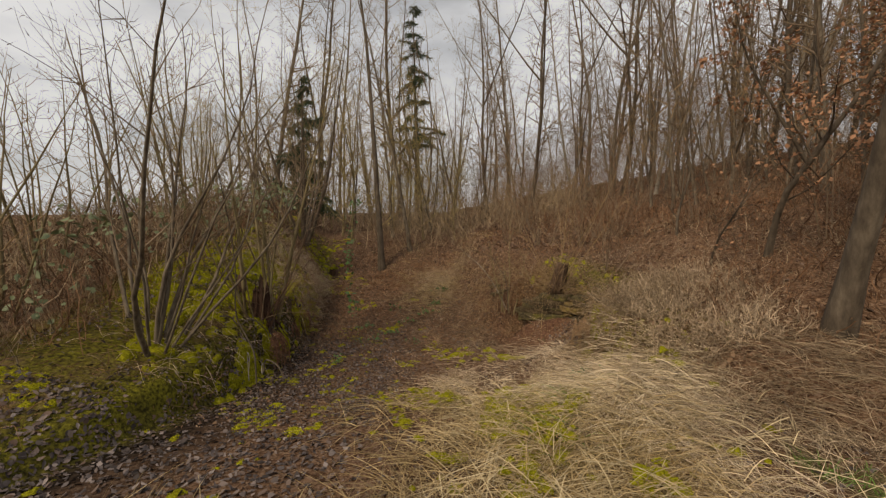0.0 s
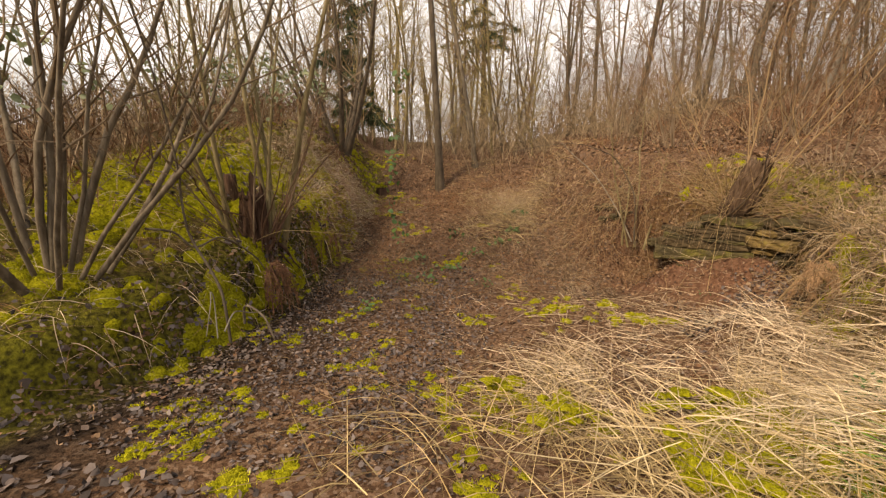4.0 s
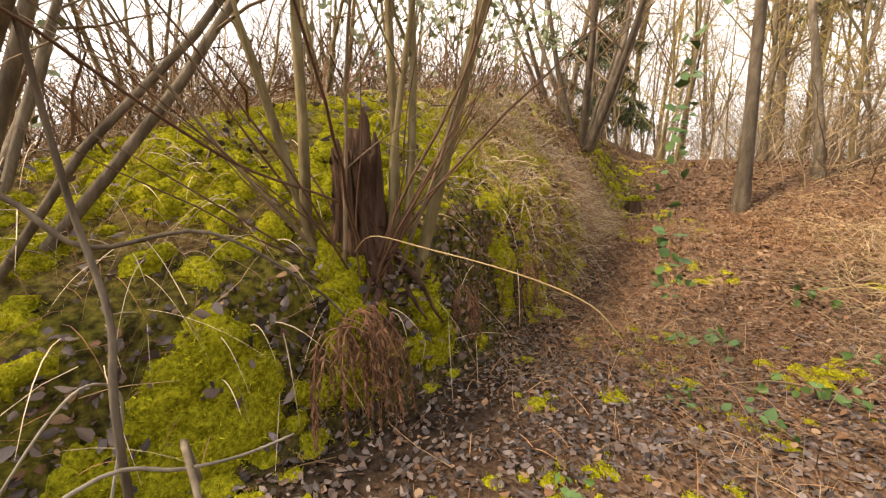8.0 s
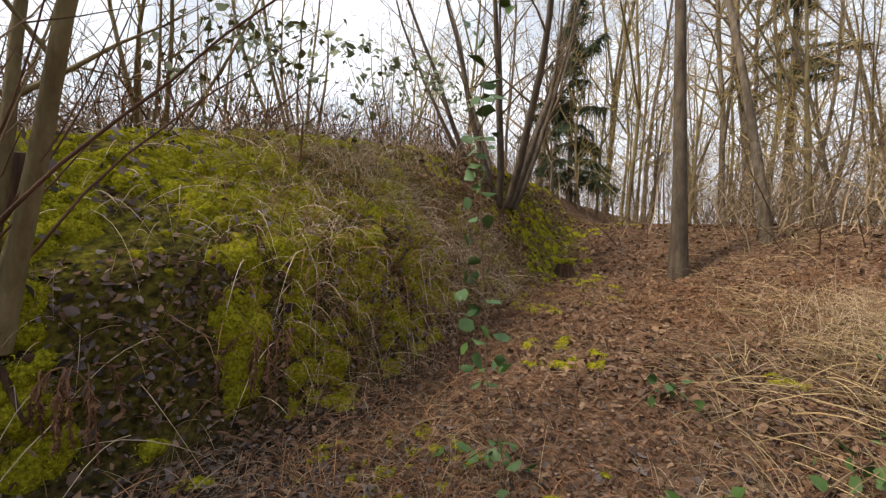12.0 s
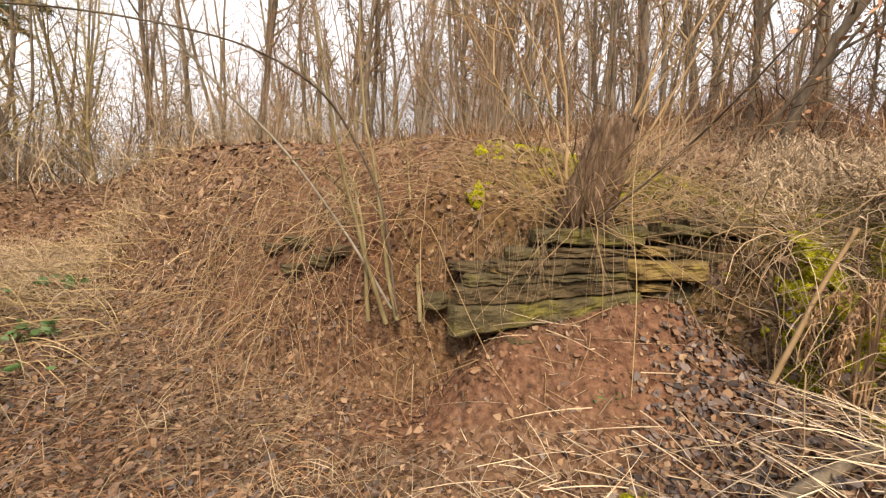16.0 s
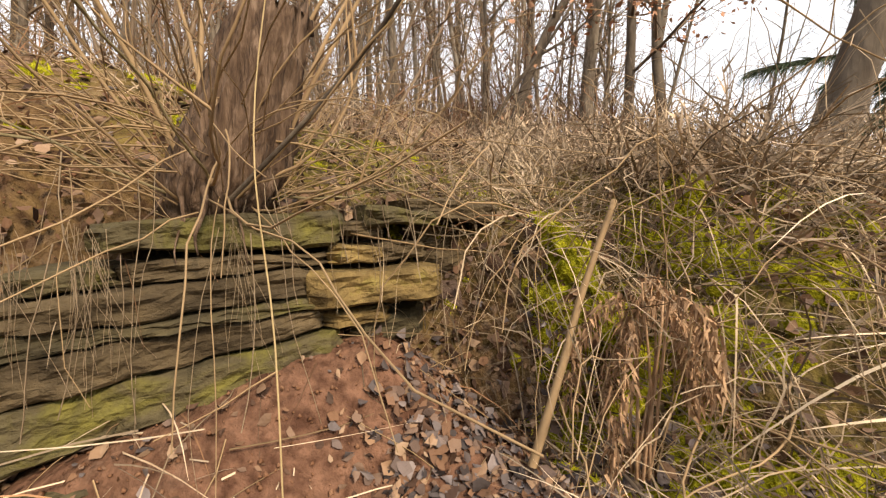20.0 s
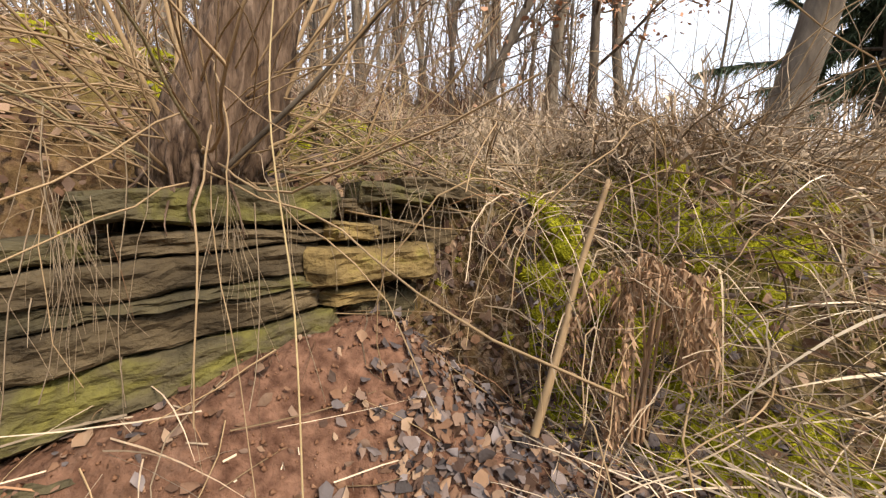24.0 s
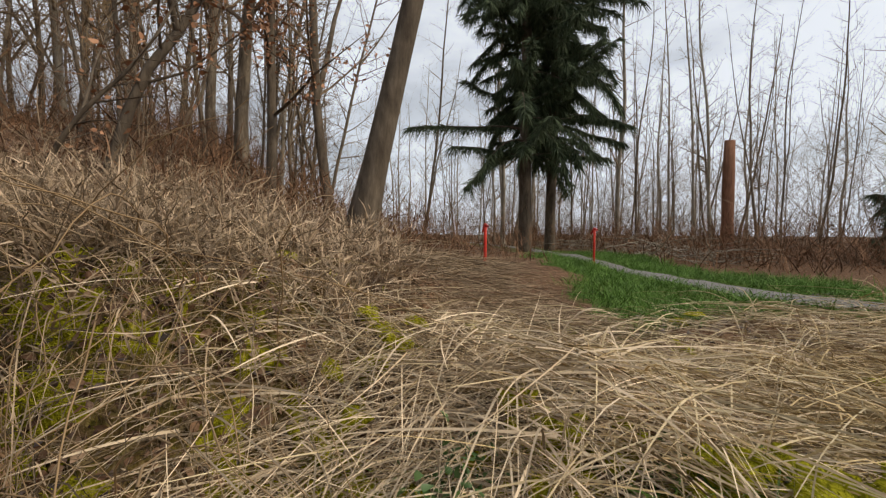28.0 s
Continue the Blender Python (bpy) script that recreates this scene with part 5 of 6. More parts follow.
def fluted(geo, axis_pts, radii, sides, rng, ridges=9, deep=0.10):
    """A trunk with lengthwise bark ridges and an open broken top."""
    k = 28
    u = np.linspace(0, len(axis_pts) - 1, k)
    ax = np.stack([np.interp(u, np.arange(len(axis_pts)), axis_pts[:, c]) for c in range(3)], -1)
    r = np.interp(u, np.arange(len(radii)), radii)
    th = np.arange(sides) * 2 * math.pi / sides
    zz = np.linspace(0, 1, k)[:, None]
    amp = 1 + deep * np.sin(ridges * th[None] + 2.2 * zz + 0.8 * np.sin(3 * th[None] + 4 * zz)) * 0.6 + 0.05 * np.sin(23 * th[None] + 9 * zz) + rng.uniform(-0.035, 0.035, (k, sides))
    rad = r[:, None] * amp
    v = np.stack([ax[:, None, 0] + rad * np.cos(th), ax[:, None, 1] + rad * np.sin(th), ax[:, None, 2] + 0 * rad], -1)
    v[-1, :, 2] += rng.uniform(-0.07, 0.03, sides)
    i = np.arange(k - 1)[:, None] * sides + np.arange(sides)
    j = np.arange(k - 1)[:, None] * sides + (np.arange(sides) + 1) % sides
    top = (k - 1) * sides
    vv = np.concatenate([v.reshape(-1, 3), ax[-1:] - (0, 0, 0.08)])
    geo.add(vv, np.stack([i, j, j + sides, i + sides], -1).reshape(-1, 4), [(top + a, top + (a + 1) % sides, k * sides) for a in range(sides)])


fluted(g, tp, prof, 64, rwil, 13, 0.13)
for k in range(7):
    a = rwil.uniform(2.6, 6.0)
    q, r = limb(rwil, (1.94 + 0.1 * math.cos(a), 6.93 + 0.1 * math.sin(a), 0.56), (math.cos(a) * 0.6, math.sin(a) * 0.6, -1.0), rwil.uniform(0.12, 0.24), rwil.uniform(0.005, 0.011), 9, 0.14, -0.06, 0.8)
    gr = Geo()
    gr.tube(q, r, 7, lump=0.2, rng=rwil)
    part("root", gr.mesh("root", M_BARK_WILLOW), willow)
part("trunk", g.mesh("trunk", M_BARK_WILLOW), willow)
for k in range(8):
    a = rwil.uniform(-1.2, 2.8)
    p = np.array((1.99 + 0.1 * math.cos(a), 6.92 + 0.1 * math.sin(a), 0.5 + rwil.uniform(0, 0.3)))
    q, r = limb(rwil, p, (math.cos(a) * 0.5, math.sin(a) * 0.5, 1), rwil.uniform(1.6, 3.4), rwil.uniform(0.005, 0.010), 9, 0.07, 0.05, 0.8)
    gs = Geo()
    gs.tube(q, r, 6)
    branches(rwil, gs, q, r, 6, 0.2, 0.9, 0.45, 1, 0.04, 3, 0.6)
    part("stem", gs.mesh("stem", M_TWIG_WARM), willow)
for k in range(9):
    a = rwil.uniform(1.8, 6.6)
    p = np.array((1.94 + 0.10 * math.cos(a), 6.92 + 0.10 * math.sin(a), 0.46 + rwil.uniform(0, 0.1)))
    q, r = limb(rwil, p, (math.cos(a), math.sin(a), rwil.uniform(-0.3, 0.4)), rwil.uniform(0.5, 1.5), rwil.uniform(0.0022, 0.0055), 16, 0.15, 0.09, 0.7)
    gs = Geo()
    gs.tube(q, r, 6)
    branches(rwil, gs, q, r, 3, 0.4, 0.4, 0.4, 0, 0.05, 3, 0.6)
    part("stem", gs.mesh("stem", M_TWIG_WARM if k % 3 else M_BARK_OLIVE), willow)
for k in range(130):
    a = rwil.uniform(0, 6.28)
    p = np.array((1.96 + 0.13 * math.cos(a), 6.91 + 0.13 * math.sin(a), 0.46 + rwil.uniform(0, 0.3)))
    q, r = limb(rwil, p, (math.cos(a) * 0.9, math.sin(a) * 0.9, rwil.uniform(-0.5, 1.0)), rwil.uniform(0.3, 1.0), rwil.uniform(0.0014, 0.0032), 8, 0.12, rwil.choice([-0.12, 0.0, 0.14]), 0.6)
    gs = Geo()
    gs.tube(q, r, 4, cap=False)
    part("whip", gs.mesh("whip", M_TWIG_WARM), willow)

# brambles and roots that hang over the bank's edge
rb = np.random.default_rng(14)
canes = thing("bramble_thicket", (0, 0, 0), label="tangled pale bramble canes hanging down the bank", category="brambles")
for k in range(290):
    y = rb.uniform(5.0, 9.2)
    if 6.3 < y < 7.4 and rb.random() < 0.75:
        y = rb.choice([rb.uniform(5.2, 6.3), rb.uniform(7.4, 9.2)])
    x = float(right_foot(y)) + rb.uniform(0.02, 0.55)
    p = np.array(on(x, y, 0.02))
    dense = y < 6.3
    q, r = limb(rb, p, (rb.normal(-0.5, 0.6), rb.normal(-0.3, 0.6), rb.uniform(0.0, 1.0)), rb.uniform(0.4, 1.3), rb.uniform(0.0014, 0.0032), 10, 0.18, rb.choice([-0.24, -0.16, -0.06]), 0.5)
    q[:, 2] = np.maximum(q[:, 2], height(q[:, 0], q[:, 1]) + 0.005)
    gb = Geo()
    gb.tube(q, r, 4, cap=False)
    part("cane", gb.mesh("cane", M_TWIG_WARM), canes)
roots = thing("hanging_roots", (0, 0, 0), label="thin pale roots hanging in front of the rock", category="roots")
for k in range(46):
    s0 = rb.uniform(0.1, 1.75)
    p = FACE_A + FACE_D * s0 - FACE_N * rb.uniform(0.03, 0.22)
    top = rb.uniform(0.38, 0.62)
    q, r = limb(rb, (p.x, p.y, top), (rb.normal(0, 0.12), rb.normal(0, 0.12), -1), rb.uniform(0.18, 0.55), rb.uniform(0.0008, 0.0018), 7, 0.10, -0.05, 0.3)
    gb = Geo()
    gb.tube(q, r, 3, cap=False)
    part("root", gb.mesh("root", M_TANGLE), roots)
for s0 in (0.37, 0.58, 0.60, 0.47, 0.86):
    for _ in range(16):
        p = FACE_A + FACE_D * (s0 + rb.normal(0, 0.012)) - FACE_N * rb.uniform(0.02, 0.06)
        q, r = limb(rb, (p.x, p.y, rb.uniform(0.36, 0.46)), (rb.normal(0, 0.16), rb.normal(0, 0.16), -1), rb.uniform(0.08, 0.34), 0.0007, 6, 0.10, -0.04, 0.3)
        gb = Geo()
        gb.tube(q, r, 3, cap=False)
        part("root", gb.mesh("root", M_TANGLE), roots)

at_ends("dead_stick", [(1.99, 6.10, -0.12), (2.07, 6.03, 0.12), (2.13, 5.99, 0.27), (2.22, 5.91, 0.50)], 0.0115, 0.008, M_TWIG_WARM, "bare dead stick propped against the bank")
at_ends("leaning_branch", [(1.22, 7.58, 0.02), (1.05, 7.7, 0.38), (0.77, 7.8, 0.8), (0.47, 7.81, 1.07), (0.3, 7.81, 1.24)], 0.008, 0.004, M_BARK_PALE, "thin pale stem leaning over the hollow", "branch")
at_ends("arching_branch", [(1.24, 7.56, 0.0), (1.22, 7.65, 0.53), (1.1, 7.66, 0.8), (0.95, 7.66, 1.01), (0.76, 7.62, 1.11), (0.5, 7.64, 1.18), (0.1, 7.66, 1.16), (-0.3, 7.7, 1.08)], 0.008, 0.0025, M_BARK_DARK, "thin stem arching out of the bank", "branch")
at_ends("dead_stick", [(1.62, 6.49, -0.2), (1.63, 6.5, 0.25), (1.66, 6.55, 0.6), (1.74, 6.55, 1.0), (1.8, 6.5, 1.5)], 0.0018, 0.0012, M_STRAW, "pale upright stalk before the rock", "stalk", 0, 5)
at_ends("dead_stick", [(1.86, 6.80, 0.50), (1.86, 6.55, 0.70), (1.84, 6.36, 0.87), (1.72, 6.15, 1.05), (1.6, 5.9, 1.3)], 0.006, 0.003, M_BARK_DARK, "dark willow branch reaching over the hollow", "branch")
rsap = np.random.default_rng(6)
shrub = thing("hazel_shrub", (0, 0, 0), label="thin brown stems rising at the end of the rock", category="shrub")
for dx, dy, h in ((0.02, 0.03, 1.9), (-0.06, 0.02, 1.5), (0.09, -0.08, 1.3), (-0.1, 0.12, 1.1)):
    gs = Geo()
    q, r = limb(rsap, (1.24 + dx, 7.55 + dy, -0.05), (rsap.normal(0, 0.25), rsap.normal(0, 0.25), 1), h, 0.014, 8, 0.09, 0.04, 0.75)
    gs.tube(q, r, 6)
    branches(rsap, gs, q, r, 6, 0.3, 0.5, 0.5, 1, 0.05)
    part("stem", gs.mesh("stem", M_BARK_OLIVE), shrub)


# dry seed-head plant by the rock, and the dead fronds under the stump
M_FROND_TAN = material("dead_frond_tan", [(0.24, 0.135, 0.075), (0.46, 0.30, 0.18)], 6, rough=0.9, bump=0, per="island", amount=0.3)
dock = thing("dead_dock", (2.05, 5.86, -0.14), label="dry tan-brown seeding weed drooping beside the rock", category="plant")
rd = np.random.default_rng(5)
for k in range(10):
    g = Geo()
    a = rd.uniform(0, 6.28)
    q, r = limb(rd, (rd.normal(0, 0.012), rd.normal(0, 0.012), 0), (0.10 * math.cos(a), 0.10 * math.sin(a), 1), rd.uniform(0.30, 0.46), 0.004, 8, 0.05, 0.0, 0.4)
    q2, r2 = limb(rd, q[-1], (math.cos(a) * 0.45, math.sin(a) * 0.45, 0.2), rd.uniform(0.22, 0.44), 0.0026, 10, 0.06, -0.5, 0.6)
    g.tube(np.concatenate([q, q2[1:]]), np.concatenate([r, r2[1:]]), 4, cap=False)
    m = 260
    u = rd.integers(1, 10, m)
    base = q2[u] + rd.normal(0, 0.010, (m, 3))
    blades(g, base, rd.normal(0, 0.5, (m, 3)) - (0, 0, 1.0), rd.uniform(0.012, 0.034, m), rd.uniform(0.004, 0.008, m), rd.uniform(0.1, 0.6, m), 2, rd)
    part("frond", g.mesh("frond", M_FROND_TAN), dock)


def hanging_fern(at, n, length, label, seed):
    """Dead fronds that hang over an edge: a stalk with paired shrivelled leaflets each."""
    rng = np.random.default_rng(seed)
    t = thing("dead_fern", at, label=label, category="fern")
    for k in range(n):
        g = Geo()
        a = rng.normal(-0.1, 0.9)
        q, r = limb(rng, (rng.normal(0, 0.02), rng.normal(0, 0.05), 0), (math.cos(a) * 0.55, math.sin(a) * 0.5, rng.uniform(-0.2, 0.5)), length * rng.uniform(0.7, 1.3), 0.0032, 12, 0.06, -0.45, 0.6)
        g.tube(q, r, 4, cap=False)
        m = 90
        u = np.sort(rng.uniform(2, 11.9, m))
        i = u.astype(int)
        base = q[i] + (q[i + 1] - q[i]) * (u - i)[:, None]
        ax = q[i + 1] - q[i]
        ax /= np.linalg.norm(ax, axis=1)[:, None]
        side = np.cross(ax, rng.normal(0, 1, (m, 3)))
        blades(g, base, side * 0.7 + ax * 0.5 + rng.normal(0, 0.25, (m, 3)) - (0, 0, 0.5), rng.uniform(0.015, 0.05, m) * (1.2 - u / 14), rng.uniform(0.004, 0.010, m), rng.uniform(0.1, 0.5, m), 2, rng)
        part("frond", g.mesh("frond", M_FROND), t)
    return t


hanging_fern((-2.66, 6.12, 0.02), 20, 0.52, "clump of hanging rust-brown dead fern below the stump", 6)
hanging_fern((-2.62, 5.98, -0.02), 12, 0.42, "hanging rust-brown dead fern at the stump's foot", 9)
hanging_fern((-2.62, 6.78, 0.0), 8, 0.36, "rust-brown dead fern hanging on the mossy bank", 7)
hanging_fern((-2.66, 7.55, 0.0), 6, 0.36, "dry brown fern hanging from the bank's edge", 8)

# ---- stumps and coppice on the mossy bank ----
stump = thing("stump", (0, 0, 0), label="dark rotten square-topped stump among coppice stems", category="stump")
g = Geo()
rst = np.random.default_rng(4)
zz = np.linspace(0.02, 0.70, 9)
fluted(g, np.stack([-3.02 + 0.16 * zz, 6.43 - 0.20 * zz, zz], -1), np.array([0.20, 0.195, 0.18, 0.155, 0.132, 0.118, 0.112, 0.108, 0.104]), 48, rst, 11, 0.2)
part("trunk", g.mesh("trunk", M_WOOD_ROT), stump)
for dx, dy, top, r0 in ((-0.06, 0.09, 0.92, 0.05), (0.05, 0.07, 0.80, 0.035), (-0.08, -0.05, 0.77, 0.03), (0.02, -0.08, 0.74, 0.03)):
    g = Geo()
    g.tube([(-2.89 + dx, 6.30 + dy, 0.35), (-2.885 + dx, 6.29 + dy, 0.58), (-2.88 + dx, 6.285 + dy, top - 0.06), (-2.88 + dx, 6.28 + dy, top)], [r0, r0 * 0.9, r0 * 0.55, r0 * 0.15], 7, lump=0.35, rng=rst)
    part("splinter", g.mesh("splinter", M_WOOD_ROT), stump)
for k in range(9):
    a = rst.uniform(-1.9, 1.9)
    g = Geo()
    q, r = limb(rst, (-2.90 + 0.15 * math.cos(a), 6.40 + 0.15 * math.sin(a), rst.uniform(0.02, 0.14)), (math.cos(a) * 0.7, math.sin(a) * 0.9, -0.7), rst.uniform(0.2, 0.42), rst.uniform(0.012, 0.03), 8, 0.16, -0.14, 0.75)
    g.tube(q, r, 7, lump=0.25, rng=rst)
    part("root", g.mesh("root", M_WOOD_ROT), stump)
small_stump = thing("stump", (0, 0, 0), label="small weathered brown stump on the bank's crest", category="stump")
g = Geo()
b = np.array(on(-3.39, 6.64))
g.tube([b - (0, 0, 0.1), b + (0, 0, 0.12), b + (0.02, 0, 0.25)], [0.085, 0.07, 0.062], 10, lump=0.25, rng=rst)
part("trunk", g.mesh("trunk", M_WOOD_ROT), small_stump)
mossy = thing("stump", (0, 0, 0), label="small stump capped with yellow moss on the floor", category="stump")
b = np.array(on(-3.4, 12.3))
g = Geo()
g.tube([b - (0, 0, 0.1), b + (0, 0, 0.08), b + (0, 0, 0.2)], [0.16, 0.13, 0.12], 10, lump=0.25, rng=rst)
part("trunk", g.mesh("trunk", M_WOOD_ROT), mossy)
g = Geo()
m = 900
aa, ra = rst.uniform(0, 6.28, m), 0.15 * np.sqrt(rst.random(m))
blades(g, b + np.stack([np.cos(aa) * ra, np.sin(aa) * ra, 0.18 + 0.06 * (1 - (ra / 0.15) ** 2)], -1), rst.normal(0, 0.5, (m, 3)) + (0, 0, 1), np.full(m, 0.03), np.full(m, 0.009), np.full(m, 0.1), 1, rst)
part("moss_cap", g.mesh("moss_cap", M_MOSS), mossy, "bright yellow-green moss cap")


def stool(name, at, meshes, label, category="shrub", rz=0.0, scale=1.0, group=""):
    t = thing(name, at, rz, scale, label, category, group)
    for me in meshes[0]:
        part("stem", me, t)
    part("crown", meshes[1], t)
    return t


cop = thing("coppice_stems", (0, 0, 0), label="olive-barked stems sprouting round the rotten stump", category="shrub")
rc = np.random.default_rng(21)
for p0, p1, r in (((-3.06, 6.11, 0.1), (-3.2, 6.1, 1.38), 0.030), ((-2.80, 6.60, 0.05), (-2.48, 6.77, 1.4), 0.036), ((-2.9, 6.55, 0.1), (-3.06, 6.62, 1.5), 0.030), ((-2.86, 6.56, 0.1), (-3.0, 6.85, 1.54), 0.028),
                  ((-2.84, 6.42, 0.05), (-2.70, 6.5, 1.4), 0.020), ((-3.04, 6.2, 0.1), (-3.32, 5.85, 1.3), 0.026), ((-2.95, 6.12, 0.1), (-2.88, 5.7, 1.2), 0.012), ((-2.82, 6.5, 0.1), (-2.35, 6.6, 1.2), 0.010),
                  ((-2.9, 6.2, 0.1), (-2.6, 6.1, 1.3), 0.010), ((-3.0, 6.15, 0.2), (-3.1, 5.4, 1.0), 0.009)):
    p0, p1 = np.array(p0), np.array(p1)
    d = (p1 - p0) / np.linalg.norm(p1 - p0)
    g = Geo()
    q, rad = limb(rc, p0, d, 4.6 * (r / 0.03) ** 0.5, r, 12, 0.035, 0.02, 0.8)
    g.tube(q, rad, 8, lump=0.1, rng=rc)
    branches(rc, g, q, rad, 9, 0.2, 1.1, 0.45, 1, 0.05)
    part("stem", g.mesh("stem", M_BARK_OLIVE if r > 0.011 else M_TWIG), cop)
for k in range(22):
    a = rc.uniform(-2.9, 1.4)
    g = Geo()
    q, rad = limb(rc, (-2.9 + 0.1 * math.cos(a), 6.32 + 0.13 * math.sin(a), rc.uniform(0.05, 0.25)), (0.6 * math.cos(a), 0.9 * math.sin(a), rc.uniform(0.5, 1.6)), rc.uniform(0.7, 2.2), rc.uniform(0.0035, 0.010), 9, 0.06, rc.uniform(-0.03, 0.04), 0.7)
    g.tube(q, rad, 5)
    part("shoot", g.mesh("shoot", M_SHOOT), cop, "dark red-brown shoot")
stool("hazel_stool", on(-3.62, 4.85), coppice(31, 15, 4.8, 0.034, 0.85, 0.20, 12, 1, (M_BARK, M_TWIG), wander=0.09), "many-stemmed leafless hazel on the mossy bank")
stool("hazel_stool", on(-4.11, 11.58), coppice(32, 12, 5.6, 0.055, 0.95, 0.2, 11, 1, (M_BARK_DARK, M_TWIG)), "fan-shaped leafless hazel at the bank's crest")
HZ = [coppice(33 + i, 7, 3.6 + 0.5 * i, 0.024, 0.55, 0.15, 9, 1, (M_BARK_OLIVE, M_TWIG_WARM)) for i in range(3)]
for i, (x, y) in enumerate(((-4.7, 3.6), (-4.9, 7.4), (-5.6, 9.2), (-6.2, 6.2), (-6.4, 11.5), (-7.4, 8.6), (-5.6, 4.9), (-6.4, 2.6))):
    stool("hazel_shrub", on(x, y), HZ[i % 3], "thin leafless hazel shrub on the bank", "shrub", i * 1.3, 0.85 + 0.1 * (i % 4), "hazels on the bank")
BR = [coppice(43 + i, 10, 2.6 + 0.4 * i, 0.014, 0.7, 0.2, 9, 1, (M_TWIG, M_BRUSH)) for i in range(3)]
for i, (x, y) in enumerate(((2.9, 7.1), (3.0, 8.6), (2.4, 9.6), (3.7, 9.0), (1.7, 10.6), (2.2, 12.2), (4.6, 10.4), (6.4, 6.6), (5.6, 8.8), (0.9, 13.4))):
    stool("brush_shrub", on(x, y), BR[i % 3], "leafless red-brown shrub on the bank's crest", "shrub", i * 0.9, 0.7 + 0.12 * (i % 4), "shrubs on the crest")

# log in the straw before the rock
at_ends("log", [on(1.36, 6.06, 0.035), on(1.54, 5.92, 0.035), on(1.74, 5.76, 0.035)], 0.022, 0.018, M_BARK, "short weathered log lying in the straw", "log", 0.15, 10)

# bare sticks about the mossy bank
at_ends("dead_branch", [(-2.79, 4.9, 0.62), (-2.77, 5.11, 0.55), (-2.74, 5.26, 0.40), (-2.73, 5.57, 0.41), (-2.70, 5.92, 0.15), (-2.72, 6.1, -0.05)], 0.010, 0.005, M_BARK, "bent dead branch lying across the moss")
at_ends("dead_branch", [(-2.4, 4.8, 1.1), (-2.58, 5.16, 0.95), (-2.68, 5.3, 0.88), (-2.8, 5.55, 0.73), (-2.88, 5.79, 0.61), (-2.89, 6.18, 0.47), (-2.93, 6.26, 0.35)], 0.004, 0.007, M_SHOOT, "long dark shoot arching from the rotten stump")
at_ends("dead_branch", [(-2.51, 5.40, -0.30), (-2.45, 5.36, -0.12), (-2.28, 5.34, -0.2), (-2.2, 5.33, -0.40)], 0.011, 0.008, M_BARK, "short grey branch lying at the bank's foot")
at_ends("bramble_loop", [(-2.88, 6.25, 0.22), (-2.45, 6.02, 0.38), (-2.02, 5.89, 0.41), (-1.75, 5.90, 0.39), (-1.58, 5.92, 0.35), (-1.52, 5.97, 0.27)], 0.0024, 0.0014, M_STRAW, "looping pale cane over the hollow's edge", "branch", 0, 5)
at_ends("dead_branch", [(-2.54, 5.24, -0.4), (-2.55, 5.24, 0.0), (-2.65, 5.27, 0.22), (-2.76, 5.24, 0.51), (-2.75, 5.21, 0.82), (-2.72, 5.19, 1.0), (-2.7, 5.1, 1.6), (-2.8, 5.0, 2.6)], 0.012, 0.006, M_BARK_DARK, "thin dark sapling stem rising from the bank's foot", "branch")
at_ends("dead_branch", [(-2.30, 4.9, -0.12), (-2.42, 5.18, -0.10), (-2.41, 5.34, -0.17), (-2.44, 5.51, -0.24), (-2.5, 5.7, -0.3)], 0.006, 0.004, M_BARK_PALE, "pale fallen branch at the bank's foot")
at_ends("dead_branch", [(-2.62, 5.2, -0.35), (-2.66, 5.27, -0.05), (-2.62, 5.2, 0.05), (-2.55, 5.1, 0.0), (-2.5, 4.95, -0.2)], 0.005, 0.003, M_BARK_PALE, "crooked pale root at the bank's foot")


# ---- leafy brambles ----
def bramble(name, pts, n, size, label, seed, mat=M_LEAF_GREEN, spread=0.08):
    rng = np.random.default_rng(seed)
    t = thing(name, (0, 0, 0), label=label, category="bramble")
    at_ends("cane", pts, 0.004, 0.002, M_TWIG, "", lump=0, sides=5, parent=t)
    pts = np.array(pts, float)
    for k in range(n * 2):
        u = rng.uniform(0.05, 1) * (len(pts) - 1)
        i = min(int(u), len(pts) - 2)
        p = pts[i] + (pts[i + 1] - pts[i]) * (u - i)
        g = Geo()
        o = rng.normal(0, 1, 3)
        o[2] *= 0.4
        o /= np.linalg.norm(o)
        m = 1
        base = p + o * rng.uniform(0.02, spread) + rng.normal(0, 0.02, (m, 3))
        leaves(g, base, np.tile((0.2, -0.5, 0.7), (m, 1)), rng.uniform(0.5, 1.15, m) * size, rng, 0.7, 0.0)
        part("leaf", g.mesh("leaf", mat), t)
    return t


bramble("bramble_spray", [on(-1.9, 8.45), (-1.92, 8.42, 0.1), (-1.96, 8.4, 0.7), (-1.97, 8.4, 1.2), (-1.9, 8.3, 1.8), (-1.8, 8.2, 2.2)], 40, 0.10, "green-leaved bramble cane rising from the hollow's floor", 1, M_LEAF_GREEN, 0.16)
bramble("bramble_spray", [on(-1.5, 7.6), on(-1.2, 7.8, 0.06), on(-0.9, 7.75, 0.05)], 14, 0.06, "low green bramble among dead weeds", 2)
bramble("bramble_spray", [on(-1.7, 7.2), on(-1.4, 7.35, 0.07), on(-1.15, 7.25, 0.05)], 12, 0.06, "low green bramble among dead weeds", 3)
